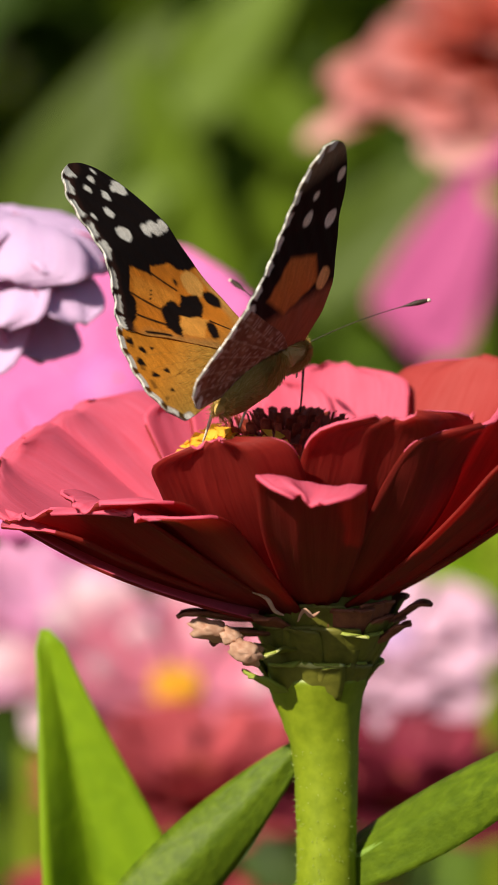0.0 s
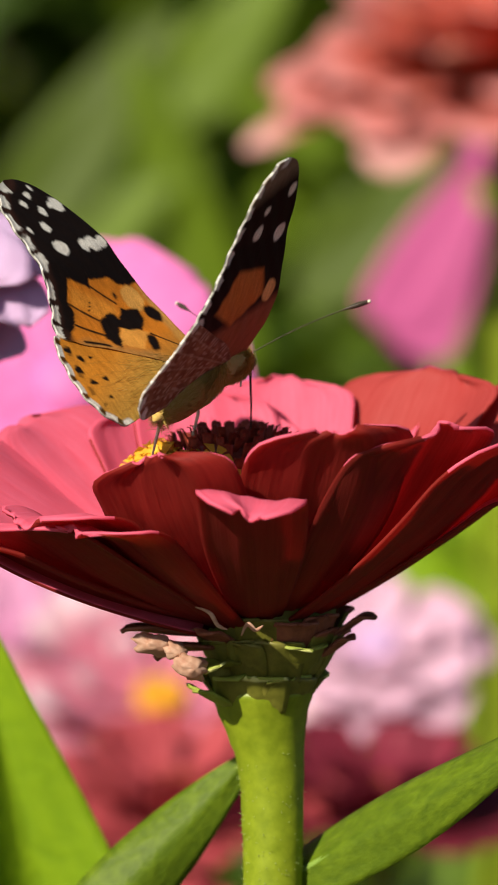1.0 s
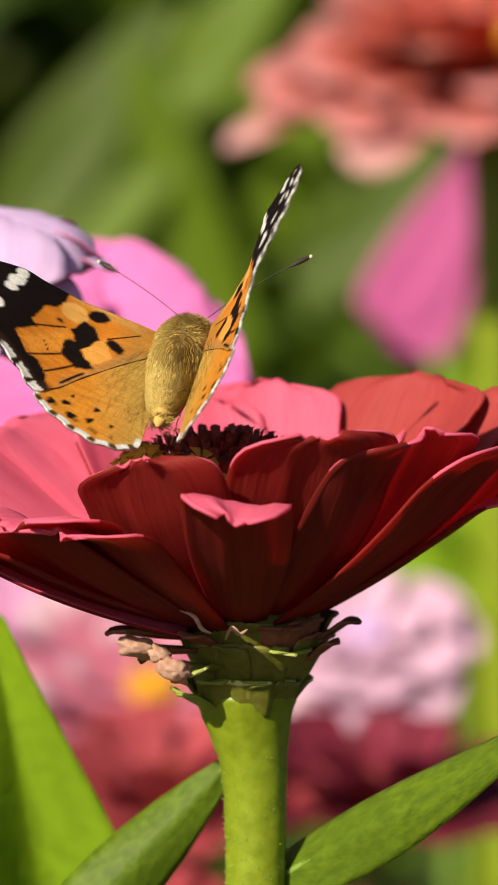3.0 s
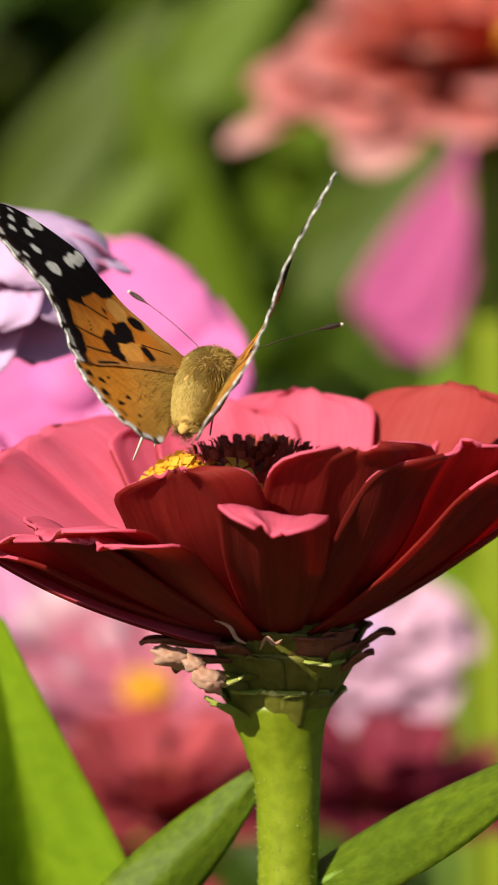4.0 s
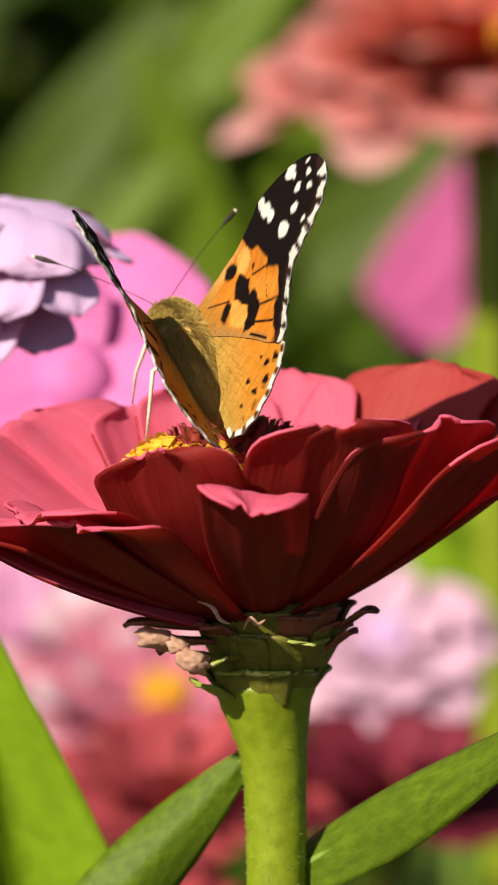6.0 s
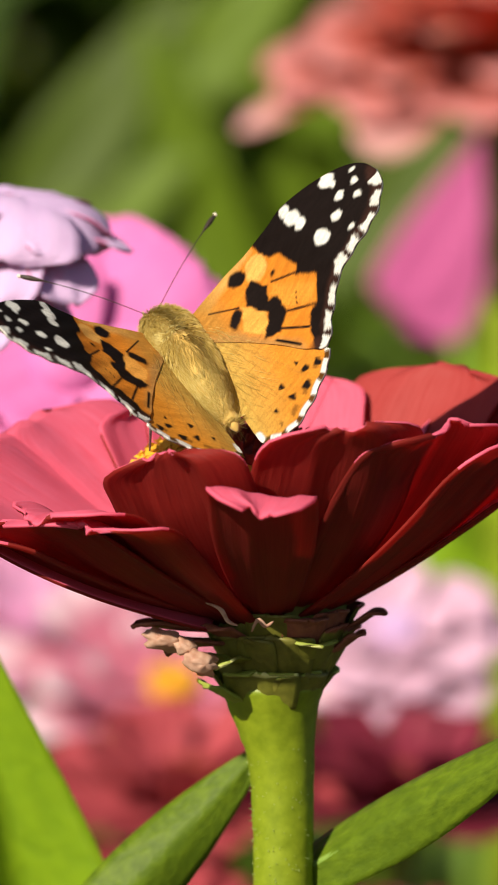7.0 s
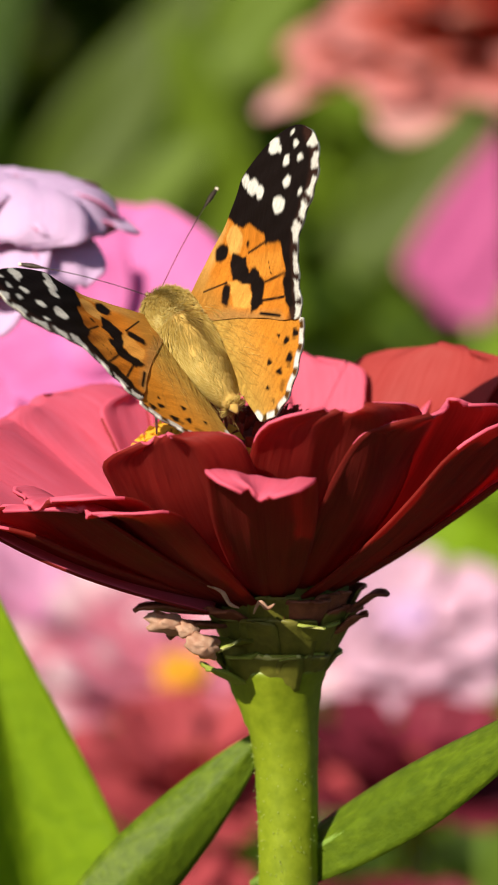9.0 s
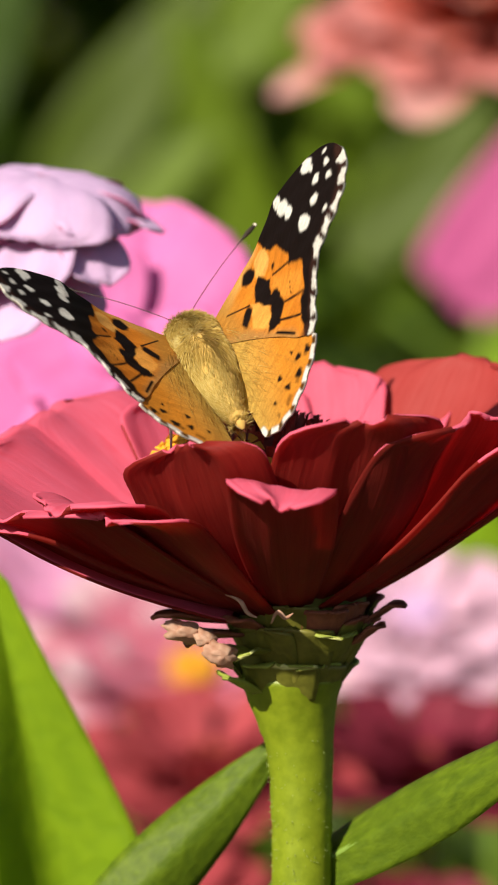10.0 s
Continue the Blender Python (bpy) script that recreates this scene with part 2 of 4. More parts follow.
def tube_mesh(name, path, radii, mat, sides=14, wobble=0.0, seed=0):
    """A capped tube round a path of points."""
    rnd = random.Random(seed)
    verts, faces = [], []
    pts = [Vector(p) for p in path]
    ref = Vector((0.31, 0.95, 0.05))
    for i, p in enumerate(pts):
        d = (pts[min(i + 1, len(pts) - 1)] - pts[max(i - 1, 0)]).normalized()
        a = d.cross(ref)
        if a.length < 0.1:
            a = d.cross(Vector((1, 0, 0)))
        a.normalize()
        b = d.cross(a)
        for k in range(sides):
            th = 2 * math.pi * k / sides
            r = radii[i] * (1 + wobble * rnd.uniform(-1, 1))
            verts.append(p + a * (r * math.cos(th)) + b * (r * math.sin(th)))
    n = len(pts)
    for i in range(n - 1):
        for k in range(sides):
            k2 = (k + 1) % sides
            faces.append((i * sides + k, i * sides + k2, (i + 1) * sides + k2, (i + 1) * sides + k))
    faces.append(tuple(range(sides))[::-1])
    faces.append(tuple((n - 1) * sides + k for k in range(sides)))
    return mesh_of(name, verts, faces, [mat])


def lathe_mesh(name, profile, mats, sides=32, dent=0.0, seed=0, pick=None):
    """A round body from (radius, height) pairs; dent: how uneven it is."""
    verts, faces, index = [], [], []
    for i, (r, z) in enumerate(profile):
        for k in range(sides):
            th = 2 * math.pi * k / sides
            q = 1 + dent * noise.noise((3 * math.cos(th) + seed, 3 * math.sin(th), z * 160))
            verts.append((r * q * math.cos(th), r * q * math.sin(th), z))
    n = len(profile)
    for i in range(n - 1):
        for k in range(sides):
            k2 = (k + 1) % sides
            faces.append((i * sides + k, i * sides + k2, (i + 1) * sides + k2, (i + 1) * sides + k))
            index.append(pick(i) if pick else 0)
    faces += [tuple(range(sides))[::-1], tuple((n - 1) * sides + k for k in range(sides))]
    index += [0, 0]
    return mesh_of(name, verts, faces, mats, index)


def ellipsoid_mesh(name, r, mat, seg=24, rings=16, taper=0.0, dent=0.0, seed=0):
    verts, faces = [], []
    for i in range(rings + 1):
        ph = math.pi * (0.02 + 0.96 * i / rings)
        for k in range(seg):
            th = 2 * math.pi * k / seg
            q = 1 + dent * noise.noise((2 * math.cos(th) + seed, 2 * math.sin(th), 5 * i / rings))
            y = math.cos(ph)
            w = 1 + taper * y
            verts.append((r[0] * q * w * math.sin(ph) * math.cos(th), r[1] * y, r[2] * q * w * math.sin(ph) * math.sin(th)))
    for i in range(rings):
        for k in range(seg):
            k2 = (k + 1) % seg
            faces.append((i * seg + k, i * seg + k2, (i + 1) * seg + k2, (i + 1) * seg + k))
    faces += [tuple(range(seg))[::-1], tuple(rings * seg + k for k in range(seg))]
    return mesh_of(name, verts, faces, [mat])


def thing(name, label, category, m, group="", kind=""):
    ob = new(name)
    ob.empty_display_size = 0.01
    ob.matrix_basis = m
    return tagged(ob, label, category, group, kind)


def sway(ob, rows, share=1.0):
    """Rows of seconds, millimetres to the right and up, degrees of lean to the right; share: how much of it the thing takes up."""
    rest = ob.matrix_basis.copy()
    walk(ob, [(t, pose(x * share / 1000, 0, z * share / 1000) @ rest @ pose(0, 0, 0, 0, lean, 0)) for t, x, z, lean in rows])


# ---- ground and distance ----
def ground():
    verts, faces = [], []
    n = 40
    xs = [math.copysign(abs(i / n) ** 3 * 400, i) for i in range(-n, n + 1)]
    for x in xs:
        for y in xs:
            verts.append((x, y, 0.012 * noise.noise((x * 6, y * 6, 0)) if abs(x) < 8 and abs(y) < 8 else 0))
    m = 2 * n + 1
    for i in range(m - 1):
        for j in range(m - 1):
            faces.append((i * m + j, (i + 1) * m + j, (i + 1) * m + j + 1, i * m + j + 1))
    tagged(new("ground", mesh_of("ground", verts, faces, [SOIL])), "dark bare garden soil under the plants", "ground", kind="structure")


ground()


def hedge(name, label, x0, x1, y0, y1, z1, count, size, mats, seed):
    """A dense bank of foliage: very many small folded leaves."""
    rnd = random.Random(seed)
    verts, faces, index = [], [], []
    for _ in range(count):
        x, y = rnd.uniform(x0, x1), rnd.uniform(y0, y1)
        top = z1 * (0.8 + 0.25 * noise.noise((x * 2.2, y * 2.2, seed)))
        z = top * rnd.random() ** 0.7
        L = size * rnd.uniform(0.6, 1.3)
        m = pose(x, y, z, rnd.uniform(-70, 70), rnd.uniform(-70, 70), rnd.uniform(0, 360))
        k = len(verts)
        for p in ((0, 0, 0), (0.35 * L, 0.2 * L, 0.05 * L), (L, 0, -0.1 * L), (0.35 * L, -0.2 * L, 0.05 * L), (0.45 * L, 0, -0.02 * L)):
            verts.append(m @ Vector(p))
        faces += [(k, k + 4, k + 1), (k + 1, k + 4, k + 2), (k + 4, k + 3, k + 2), (k, k + 3, k + 4)]
        index += [rnd.choice((0, 0, 1, len(mats) - 1))] * 4
    tagged(new(name, mesh_of(name, verts, faces, mats, index, False)), label, "hedge", kind="stuff")


def smooth_path(pts, n):
    """n points of a smooth line through pts."""
    p = np.array(pts, float)
    at = np.linspace(0, len(p) - 1, n)
    out = []
    for u in at:
        i = min(int(u), len(p) - 2)
        f = u - i
        a, b, c, d = p[max(i - 1, 0)], p[i], p[i + 1], p[min(i + 2, len(p) - 1)]
        out.append(tuple(0.5 * (2 * b + (c - a) * f + (2 * a - 5 * b + 4 * c - d) * f * f + (3 * b - a - 3 * c + d) * f ** 3)))
    return out


# ---- the red zinnia that carries the butterfly ----
BASE = Vector((0.0, 0.0, 0.55))  # where its petals spring from


def red_zinnia():
    plant = thing("zinnia", "red zinnia in full bloom on a thick hairy green stem", "flower", pose(*BASE), "zinnias of the bed")
    # azimuth, base height, tip radius, tip height, width (mm), bulge, lip, cup, ruffle, slant of the end, twist
    petals = [
        (-112, 2, 35.0, 26.0, 20.5, 0.17, 0.03, 0.08, 0.06, 0.30), (-92.3, 1, 38.5, 26.4, 13.6, 0.14, 0.22, 0.12, 0.05, -0.18), (-75.5, 2, 36.0, 30.8, 21.0, 0.17, 0.06, 0.10, 0.06, 0.10),
        (-54, 2, 36.0, 30.2, 22.0, 0.14, 0.06, 0.06, 0.05, 0.08), (-27, 1, 38.5, 27.5, 31.0, 0.11, 0.06, 0.05, 0.06), (-9, 1, 36.5, 21.5, 20.0, 0.05, 0.12, 0.06, 0.06), (-137, 1, 37.0, 20.8, 19.0, 0.09, 0.14, 0.08, 0.05),
        (-168, 0, 40.5, 14.6, 22.0, 0.12, 0.05, 0.08, 0.06, 0.0, 0.12), (-127, 0, 35.5, 19.0, 17.0, 0.09, 0.12, 0.04, 0.06), (-151, 0, 39.0, 17.0, 25.0, 0.10, 0.08, 0.05, 0.05, 0.0, 0.16),
        (176, 2, 40, 20, 32, 0.06, 0.0, 0.03, 0.04, 0.0, -0.32), (150, 3, 38, 24.0, 32, 0.05, 0.0, 0.03, 0.04, 0.0, -0.32), (128, 4, 29, 25.5, 17, 0.12, 0.0, 0.10, 0.05),
        (106, 4, 29, 28.0, 20, 0.16, 0.0, 0.10, 0.05), (84, 4, 31, 30.8, 20, 0.14, 0.04, 0.14, 0.03), (66, 4, 34, 28.8, 21, 0.12, 0.04, 0.14, 0.04), (47, 4, 35, 32.2, 27, 0.14, 0.04, 0.16, 0.04),
        (25, 4, 37, 30.5, 25, 0.12, 0.03, 0.14, 0.04), (10, 3, 38, 28, 18, 0.06, 0.06, 0.10, 0.05), (90, 2, 33, 26.5, 15, 0.16, 0.0, 0.10, 0.05), (2, 2, 37, 24, 14, 0.05, 0.05, 0.1, 0.05),
    ]
    for k, (az, z0, r1, z1, w, bulge, lip, cup, ruf, *more) in enumerate(petals):
        skew, twist = (more + [0.0, 0.0])[:2]
        me = petal_mesh(0.0065, z0 / 1000, r1 / 1000, z1 / 1000, w / 1000, bulge, lip, cup, twist, ruf, 40 + k, (RED_WARM if 0 < az < 52 else RED_UP, RED_DOWN_SHADED), 0.9, 0.36 if az < 120 else 0.55, 28, 27, skew=skew, ridge=0.004 if az > 0 else 0.011)
        part("petal", me, plant, m=pose(0.0004, 0, 0, 0, 0, az))
    disk = part("disk", lathe_mesh("disk", [(0.002, 0.004), (0.0075, 0.006), (0.0095, 0.013), (0.0105, 0.019), (0.009, 0.0215), (0.006, 0.0228), (0.002, 0.0234), (0.0003, 0.0235)], [DISK_RED], 36, 0.12), plant,
                "maroon cone of packed scales", pose(-0.003, 0, 0))
    rnd = random.Random(5)
    # one chaffy scale and one open floret, repeated over the cone
    scale_me = petal_mesh(0, 0, 0.0016, 0.0026, 0.0013, 0.2, 0.2, 0.2, 0, 0.05, 3, (DISK_RED, DISK_RED), 0.1, 0.5, 7, 5, 0.0001)
    for k in range(110):
        th, q = k * 2.39996, math.sqrt((k + 0.5) / 110)
        r = 0.0104 * q
        z = 0.0248 - 0.004 * q ** 3
        part("scale", scale_me, disk, m=pose(r * math.cos(th), r * math.sin(th), z - 0.001, 0, rnd.uniform(-25, 5), math.degrees(th) + rnd.uniform(-30, 30)))
    ver, fac = [], []
    for k in range(5):
        a = 2 * math.pi * k / 5
        n0 = len(ver)
        for rr, da, zz in ((0.0005, -0.55, 0.0030), (0.0005, 0.55, 0.0030), (0.0016, 0.46, 0.0036), (0.0025, 0.0, 0.0031), (0.0016, -0.46, 0.0036)):
            ver.append((rr * math.cos(a + da), rr * math.sin(a + da), zz))
        fac += [(n0, n0 + 1, n0 + 2, n0 + 3, n0 + 4)]
    n0 = len(ver)
    for zz, rr in ((0, 0.0004), (0.0030, 0.0006)):
        for k in range(8):
            ver.append((rr * math.cos(k * math.pi / 4), rr * math.sin(k * math.pi / 4), zz))
    fac += [(n0 + k, n0 + (k + 1) % 8, n0 + 8 + (k + 1) % 8, n0 + 8 + k) for k in range(8)]
    floret_me = mesh_of("floret", ver, fac, [FLORET, FLORET_TUBE], [0] * 5 + [1] * 8)
    # the open florets stand in a crowded wreath on one side of the cone
    for k in range(36):
        th = radians(rnd.uniform(135, 255) if k < 30 else rnd.uniform(-105, -75))
        ring = 0.0116 if k % 2 else 0.0098
        z = (0.0176 if k % 2 else 0.0196) + rnd.uniform(-0.0010, 0.0010)
        if k >= 30:
            ring, z = 0.0118, 0.0176 - 0.0012 * (k - 30)
        part("floret", floret_me, disk, m=pose(ring * math.cos(th), ring * math.sin(th), z, rnd.uniform(-30, 30) - 26 * math.sin(th), 26 * math.cos(th) + rnd.uniform(-30, 30), rnd.uniform(0, 72)))
    # the green cup under the petals, and the stem
    # millimetres: height, sideways shift of the axis, radius of the cone that widens from the stem to the petals
    cone = [(5, 1.5, 6.0), (3.5, 1.5, 9.0), (1, 1.4, 9.0), (-2.7, 1.0, 8.4), (-6, 0.6, 7.5), (-9.5, 0.6, 6.5), (-11.5, 0.8, 5.8), (-13.5, 1.05, 5.25), (-16, 1.4, 4.7), (-18.2, 1.65, 4.4), (-22, 1.8, 4.1), (-30, 1.9, 3.9)]
    heights = [c[0] for c in reversed(cone)]

    def cone_at(z):
        return np.interp(z, heights, [c[1] for c in reversed(cone)]), np.interp(z, heights, [c[2] for c in reversed(cone)])

    zs = np.linspace(4.8, -9.2, 24)
    cup = part("involucre", tube_mesh("involucre", [(cone_at(z)[0] / 1000, 0, z / 1000) for z in zs], [cone_at(z)[1] / 1000 - 0.0003 for z in zs], CUP, 40, 0.012, 2), plant, "olive cup of overlapping bracts")
    zs = list(np.linspace(-8.0, -60, 53))
    path = [(cone_at(z)[0] / 1000, 0.0, z / 1000) for z in zs] + [(0.0019 + 0.004 * (i / 20) ** 2, 0.006 * (i / 20) ** 2, -0.06 - 0.51 * i / 20) for i in range(1, 21)]
    part("stem", tube_mesh("stem", path, [cone_at(z)[1] / 1000 for z in zs] + [0.0039 + 0.0008 * i / 20 for i in range(20)], STEM, 28, 0.018, 3), plant, "thick bright green hairy stem")
    # short pale hairs on the upper stem
    ver, fac = [], []
    for k in range(650):
        th, z = rnd.uniform(0, 6.283), -0.016 - 0.05 * rnd.random()
        r = cone_at(z * 1000)[1] / 1000
        cx = cone_at(z * 1000)[0] / 1000
        L = rnd.uniform(0.0002, 0.0005)
        n0 = len(ver)
        c, s = math.cos(th), math.sin(th)
        dz = rnd.uniform(-0.0003, 0.0003)
        ver += [(cx + r * c - 0.00006 * s, r * s + 0.00006 * c, z), (cx + r * c + 0.00006 * s, r * s - 0.00006 * c, z), (cx + (r + L) * c, (r + L) * s, z + dz), (cx + r * c, r * s, z + 0.0001)]
        fac += [(n0, n0 + 1, n0 + 2), (n0 + 1, n0 + 3, n0 + 2), (n0 + 3, n0, n0 + 2)]
    part("stem_hair", mesh_of("stem_hair", ver, fac, [HAIR]), plant, "fine pale hairs on the stem")
    # bracts of the cup, scale upon scale: azimuth, base height, tip height, how far the tip stands off, width, lip, inner side, outer side
    bracts = [(-104, -10, -5.4, 0.2, 10.0, 0.10, BRACT_PALE, BRACT_RIMMED), (-62, -9.5, -5.8, 0.2, 7.0, 0.08, BRACT_PALE, BRACT_PLAIN), (-148, -9.5, -7.2, 3.6, 5.0, 0.05, BRACT_PALE, BRACT_PALE), (-30, -9.0, -6.2, 0.2, 6.5, 0.03, BRACT_PLAIN, BRACT_PLAIN),
              (-92, -7.5, -0.6, 0.3, 10.0, 0.06, BRACT_PLAIN, BRACT_PLAIN), (-58, -6.5, -0.9, 1.2, 6.5, 0.22, BRACT_PALE, BRACT_RIMMED), (-122, -7, -0.8, 0.5, 9.0, 0.08, BRACT_PLAIN, BRACT_PLAIN), (-32, -7, 0.4, 0.6, 6.5, 0.05, BRACT_EDGE, BRACT_BROWN),
              (-70, -3, 2.2, 1.6, 6.0, 0.18, BRACT_EDGE, BRACT_EDGE), (-96, -3, 2.4, 1.0, 7.0, 0.10, BRACT_PLAIN, BRACT_PLAIN), (-46, -3, 2.6, 1.2, 6.0, 0.10, BRACT_EDGE, BRACT_EDGE), (-5, -8, 0.2, 1.0, 6.0, 0.1, BRACT_EDGE, BRACT_BROWN),
              (-12, -2.0, 2.2, 4.4, 5.0, 0.16, BRACT_EDGE, BRACT_EDGE), (-22, -4.5, -0.6, 3.0, 4.0, 0.10, BRACT_EDGE, BRACT_EDGE),
              (-160, -1, 0.8, 10.5, 5.0, 0.06, BRACT_EDGE, BRACT_EDGE), (-152, -2.5, -1.8, 6.5, 5.0, 0.22, BRACT_EDGE, BRACT_EDGE), (-128, -4.4, -3.6, 4.2, 5.0, 0.22, BRACT_PALE, BRACT_RIMMED), (-140, -2.0, 0.6, 3.5, 7.0, 0.1, BRACT_EDGE, BRACT_EDGE)]
    bracts += [(az, -9.5, -6.0, 0.5, 7.0, 0.06, BRACT_PALE, BRACT_RIMMED) for az in (10, 50, 90, 130, 170)] + [(az, -7, 0.0, 0.8, 7.0, 0.06, BRACT_RIMMED, BRACT_RIMMED) for az in (30, 70, 110, 150, 190)] + [(az, -3, 2.4, 1.5, 6.0, 0.1, BRACT_EDGE, BRACT_BROWN) for az in (10, 50, 90, 130, 170)]
    for k, (az, z0, z1, off, w, lip, inner, outer) in enumerate(bracts):
        if z0 < -8:
            z0 -= 1.0
        me = petal_mesh(cone_at(z0)[1] / 1000 - 0.0012, z0 / 1000, cone_at(z1)[1] / 1000 + off / 1000, z1 / 1000, w / 1000, 0.05, lip, 0.16, 0, 0.07, 90 + k, (inner, outer), 0.85, 0.8, 14, 13, 0.0004)
        part("bract", me, cup, "", pose(cone_at(z1)[0] / 1000, 0, 0, 0, 0, az))
    # two crumpled papery bracts that curl out from under the petals
    for k, (x, y, z, rx, ry, rz, tilt) in enumerate(((-0.0130, -0.0086, -0.0014, 0.0029, 0.0020, 0.0013, 14), (-0.0086, -0.0112, -0.0040, 0.0022, 0.0016, 0.0015, 24), (-0.0105, -0.0102, -0.0022, 0.0014, 0.0012, 0.0010, 30))):
        part("withered_bract", ellipsoid_mesh("withered_bract", (rx, ry, rz), BRACT_DRY, 26, 18, 0.15 * k, 0.55, 11 * k), cup, "crumpled papery bract", pose(x, y, z, 0, tilt, 20))
    # withered florets and curled scraps caught between the petals
    scraps = [((0.0068, -0.0216, 0.0134), (0.0074, -0.0222, 0.0146), (0.0073, -0.0225, 0.0158), (0.0080, -0.0228, 0.0168)), ((-0.0080, -0.0150, 0.0042), (-0.0062, -0.0160, 0.0036), (-0.0052, -0.0158, 0.0020), (-0.0040, -0.0156, 0.0014)),
              ((-0.0022, -0.0112, 0.0000), (-0.0014, -0.0118, 0.0016), (-0.0004, -0.0118, 0.0008), (0.0006, -0.0116, 0.0014))]
    for k, pts in enumerate(scraps):
        part("withered_floret", tube_mesh("withered_floret", smooth_path(pts, 14), [0.00006 + 0.00024 * math.sin(math.pi * (i + 0.5) / 14) for i in range(14)], THREAD if k == 0 else BRACT_DRY, 8, 0.15, k), plant, "curled dry floret caught between petals")
    # the pair of leaves on its stem
    node = part("leaf", leaf_mesh(0.064, 0.0094, 0.0, -0.06, -0.45, 7, (LEAF, LEAF)), plant, "long green leaf folded along its rib", pose(-0.0030, 0.0068, -0.0385, 68, -29, -36))
    part("rib", tube_mesh("rib", [(0.064 * s, 0, 0.06 * 0.064 * s * s - 0.0003) for s in np.linspace(0, 0.97, 16)], [0.0007 * (1 - 0.8 * s) for s in np.linspace(0, 1, 16)], RIB, 8), node)
    other = part("leaf", leaf_mesh(0.044, 0.0105, 0.0, 0.08, -0.5, 9, (LEAF, LEAF)), plant, "", pose(-0.0306, 0.010, -0.0510, 80, -47, 4))
    part("rib", tube_mesh("rib", [(0.044 * s, 0, -0.08 * 0.044 * s * s - 0.0003) for s in np.linspace(0, 0.97, 16)], [0.0006 * (1 - 0.8 * s) for s in np.linspace(0, 1, 16)], RIB, 8), other)
    return plant


RED = red_zinnia()


# ---- the butterfly ----
def smooth_chain(pts, n):
    """Points of a Catmull-Rom line through pts, evenly spaced by length."""
    p = np.array(pts, float)
    p = np.concatenate([[2 * p[0] - p[1]], p, [2 * p[-1] - p[-2]]])
    out = []
    for i in range(1, len(p) - 2):
        for u in np.linspace(0, 1, 24, endpoint=False):
            a, b, c, d = p[i - 1], p[i], p[i + 1], p[i + 2]
            out.append(0.5 * (2 * b + (c - a) * u + (2 * a - 5 * b + 4 * c - d) * u * u + (3 * b - a - 3 * c + d) * u ** 3))
    out.append(p[-2])
    out = np.array(out)
    run = np.concatenate([[0], np.cumsum(np.linalg.norm(np.diff(out, axis=0), axis=1))])
    at = np.linspace(0, run[-1], n)
    return np.stack([np.interp(at, run, out[:, k]) for k in (0, 1)], 1)


def blob(a, b, ca, cb, ra, rb, turn=0.0, soft=0.35):
    """1 inside an ellipse, 0 outside, with a soft rim."""
    c, s = math.cos(turn), math.sin(turn)
    da, db = a - ca, b - cb
    q = np.sqrt(((da * c + db * s) / ra) ** 2 + ((-da * s + db * c) / rb) ** 2)
    return np.clip((1 - q) / soft * min(ra, rb) + 0.5, 0, 1)


def patch(a, b, corners, soft=0.3):
    """1 inside a polygon, 0 outside, with a soft rim."""
    inside = np.zeros(a.shape, bool)
    near = np.full(a.shape, 1e9)
    for (x0, y0), (x1, y1) in zip(corners, corners[1:] + corners[:1]):
        dx, dy = x1 - x0, y1 - y0
        u = np.clip(((a - x0) * dx + (b - y0) * dy) / (dx * dx + dy * dy), 0, 1)
        near = np.minimum(near, np.hypot(a - x0 - u * dx, b - y0 - u * dy))
        cross = (y0 > b) != (y1 > b)
        inside ^= cross & (a < x0 + (b - y0) * dx / (dy if abs(dy) > 1e-9 else 1e-9))
    return np.clip(np.where(inside, near, -near) / soft + 0.5, 0, 1)


def line(a, b, x0, y0, x1, y1, width):
    dx, dy = x1 - x0, y1 - y0
    u = np.clip(((a - x0) * dx + (b - y0) * dy) / (dx * dx + dy * dy), 0, 1)
    return np.clip(1.5 - np.hypot(a - x0 - u * dx, b - y0 - u * dy) / width, 0, 1)


def paint(col, mask, c):
    return col * (1 - mask[..., None]) + np.array(c) * mask[..., None]


BLACK, ORANGE, CREAM, WHITE, GOLD = (0.010, 0.006, 0.005), (0.68, 0.23, 0.022), (0.80, 0.42, 0.10), (0.80, 0.79, 0.73), (0.52, 0.30, 0.05)
SWEEP = radians(20)


def wave2(a, b, k, seed=0.0):
    return np.sin(a * k + seed + 1.7 * np.sin(b * k * 0.7 + seed)) * np.sin(b * k * 1.13 + 2.1 * seed + 1.3 * np.sin(a * k * 0.6))


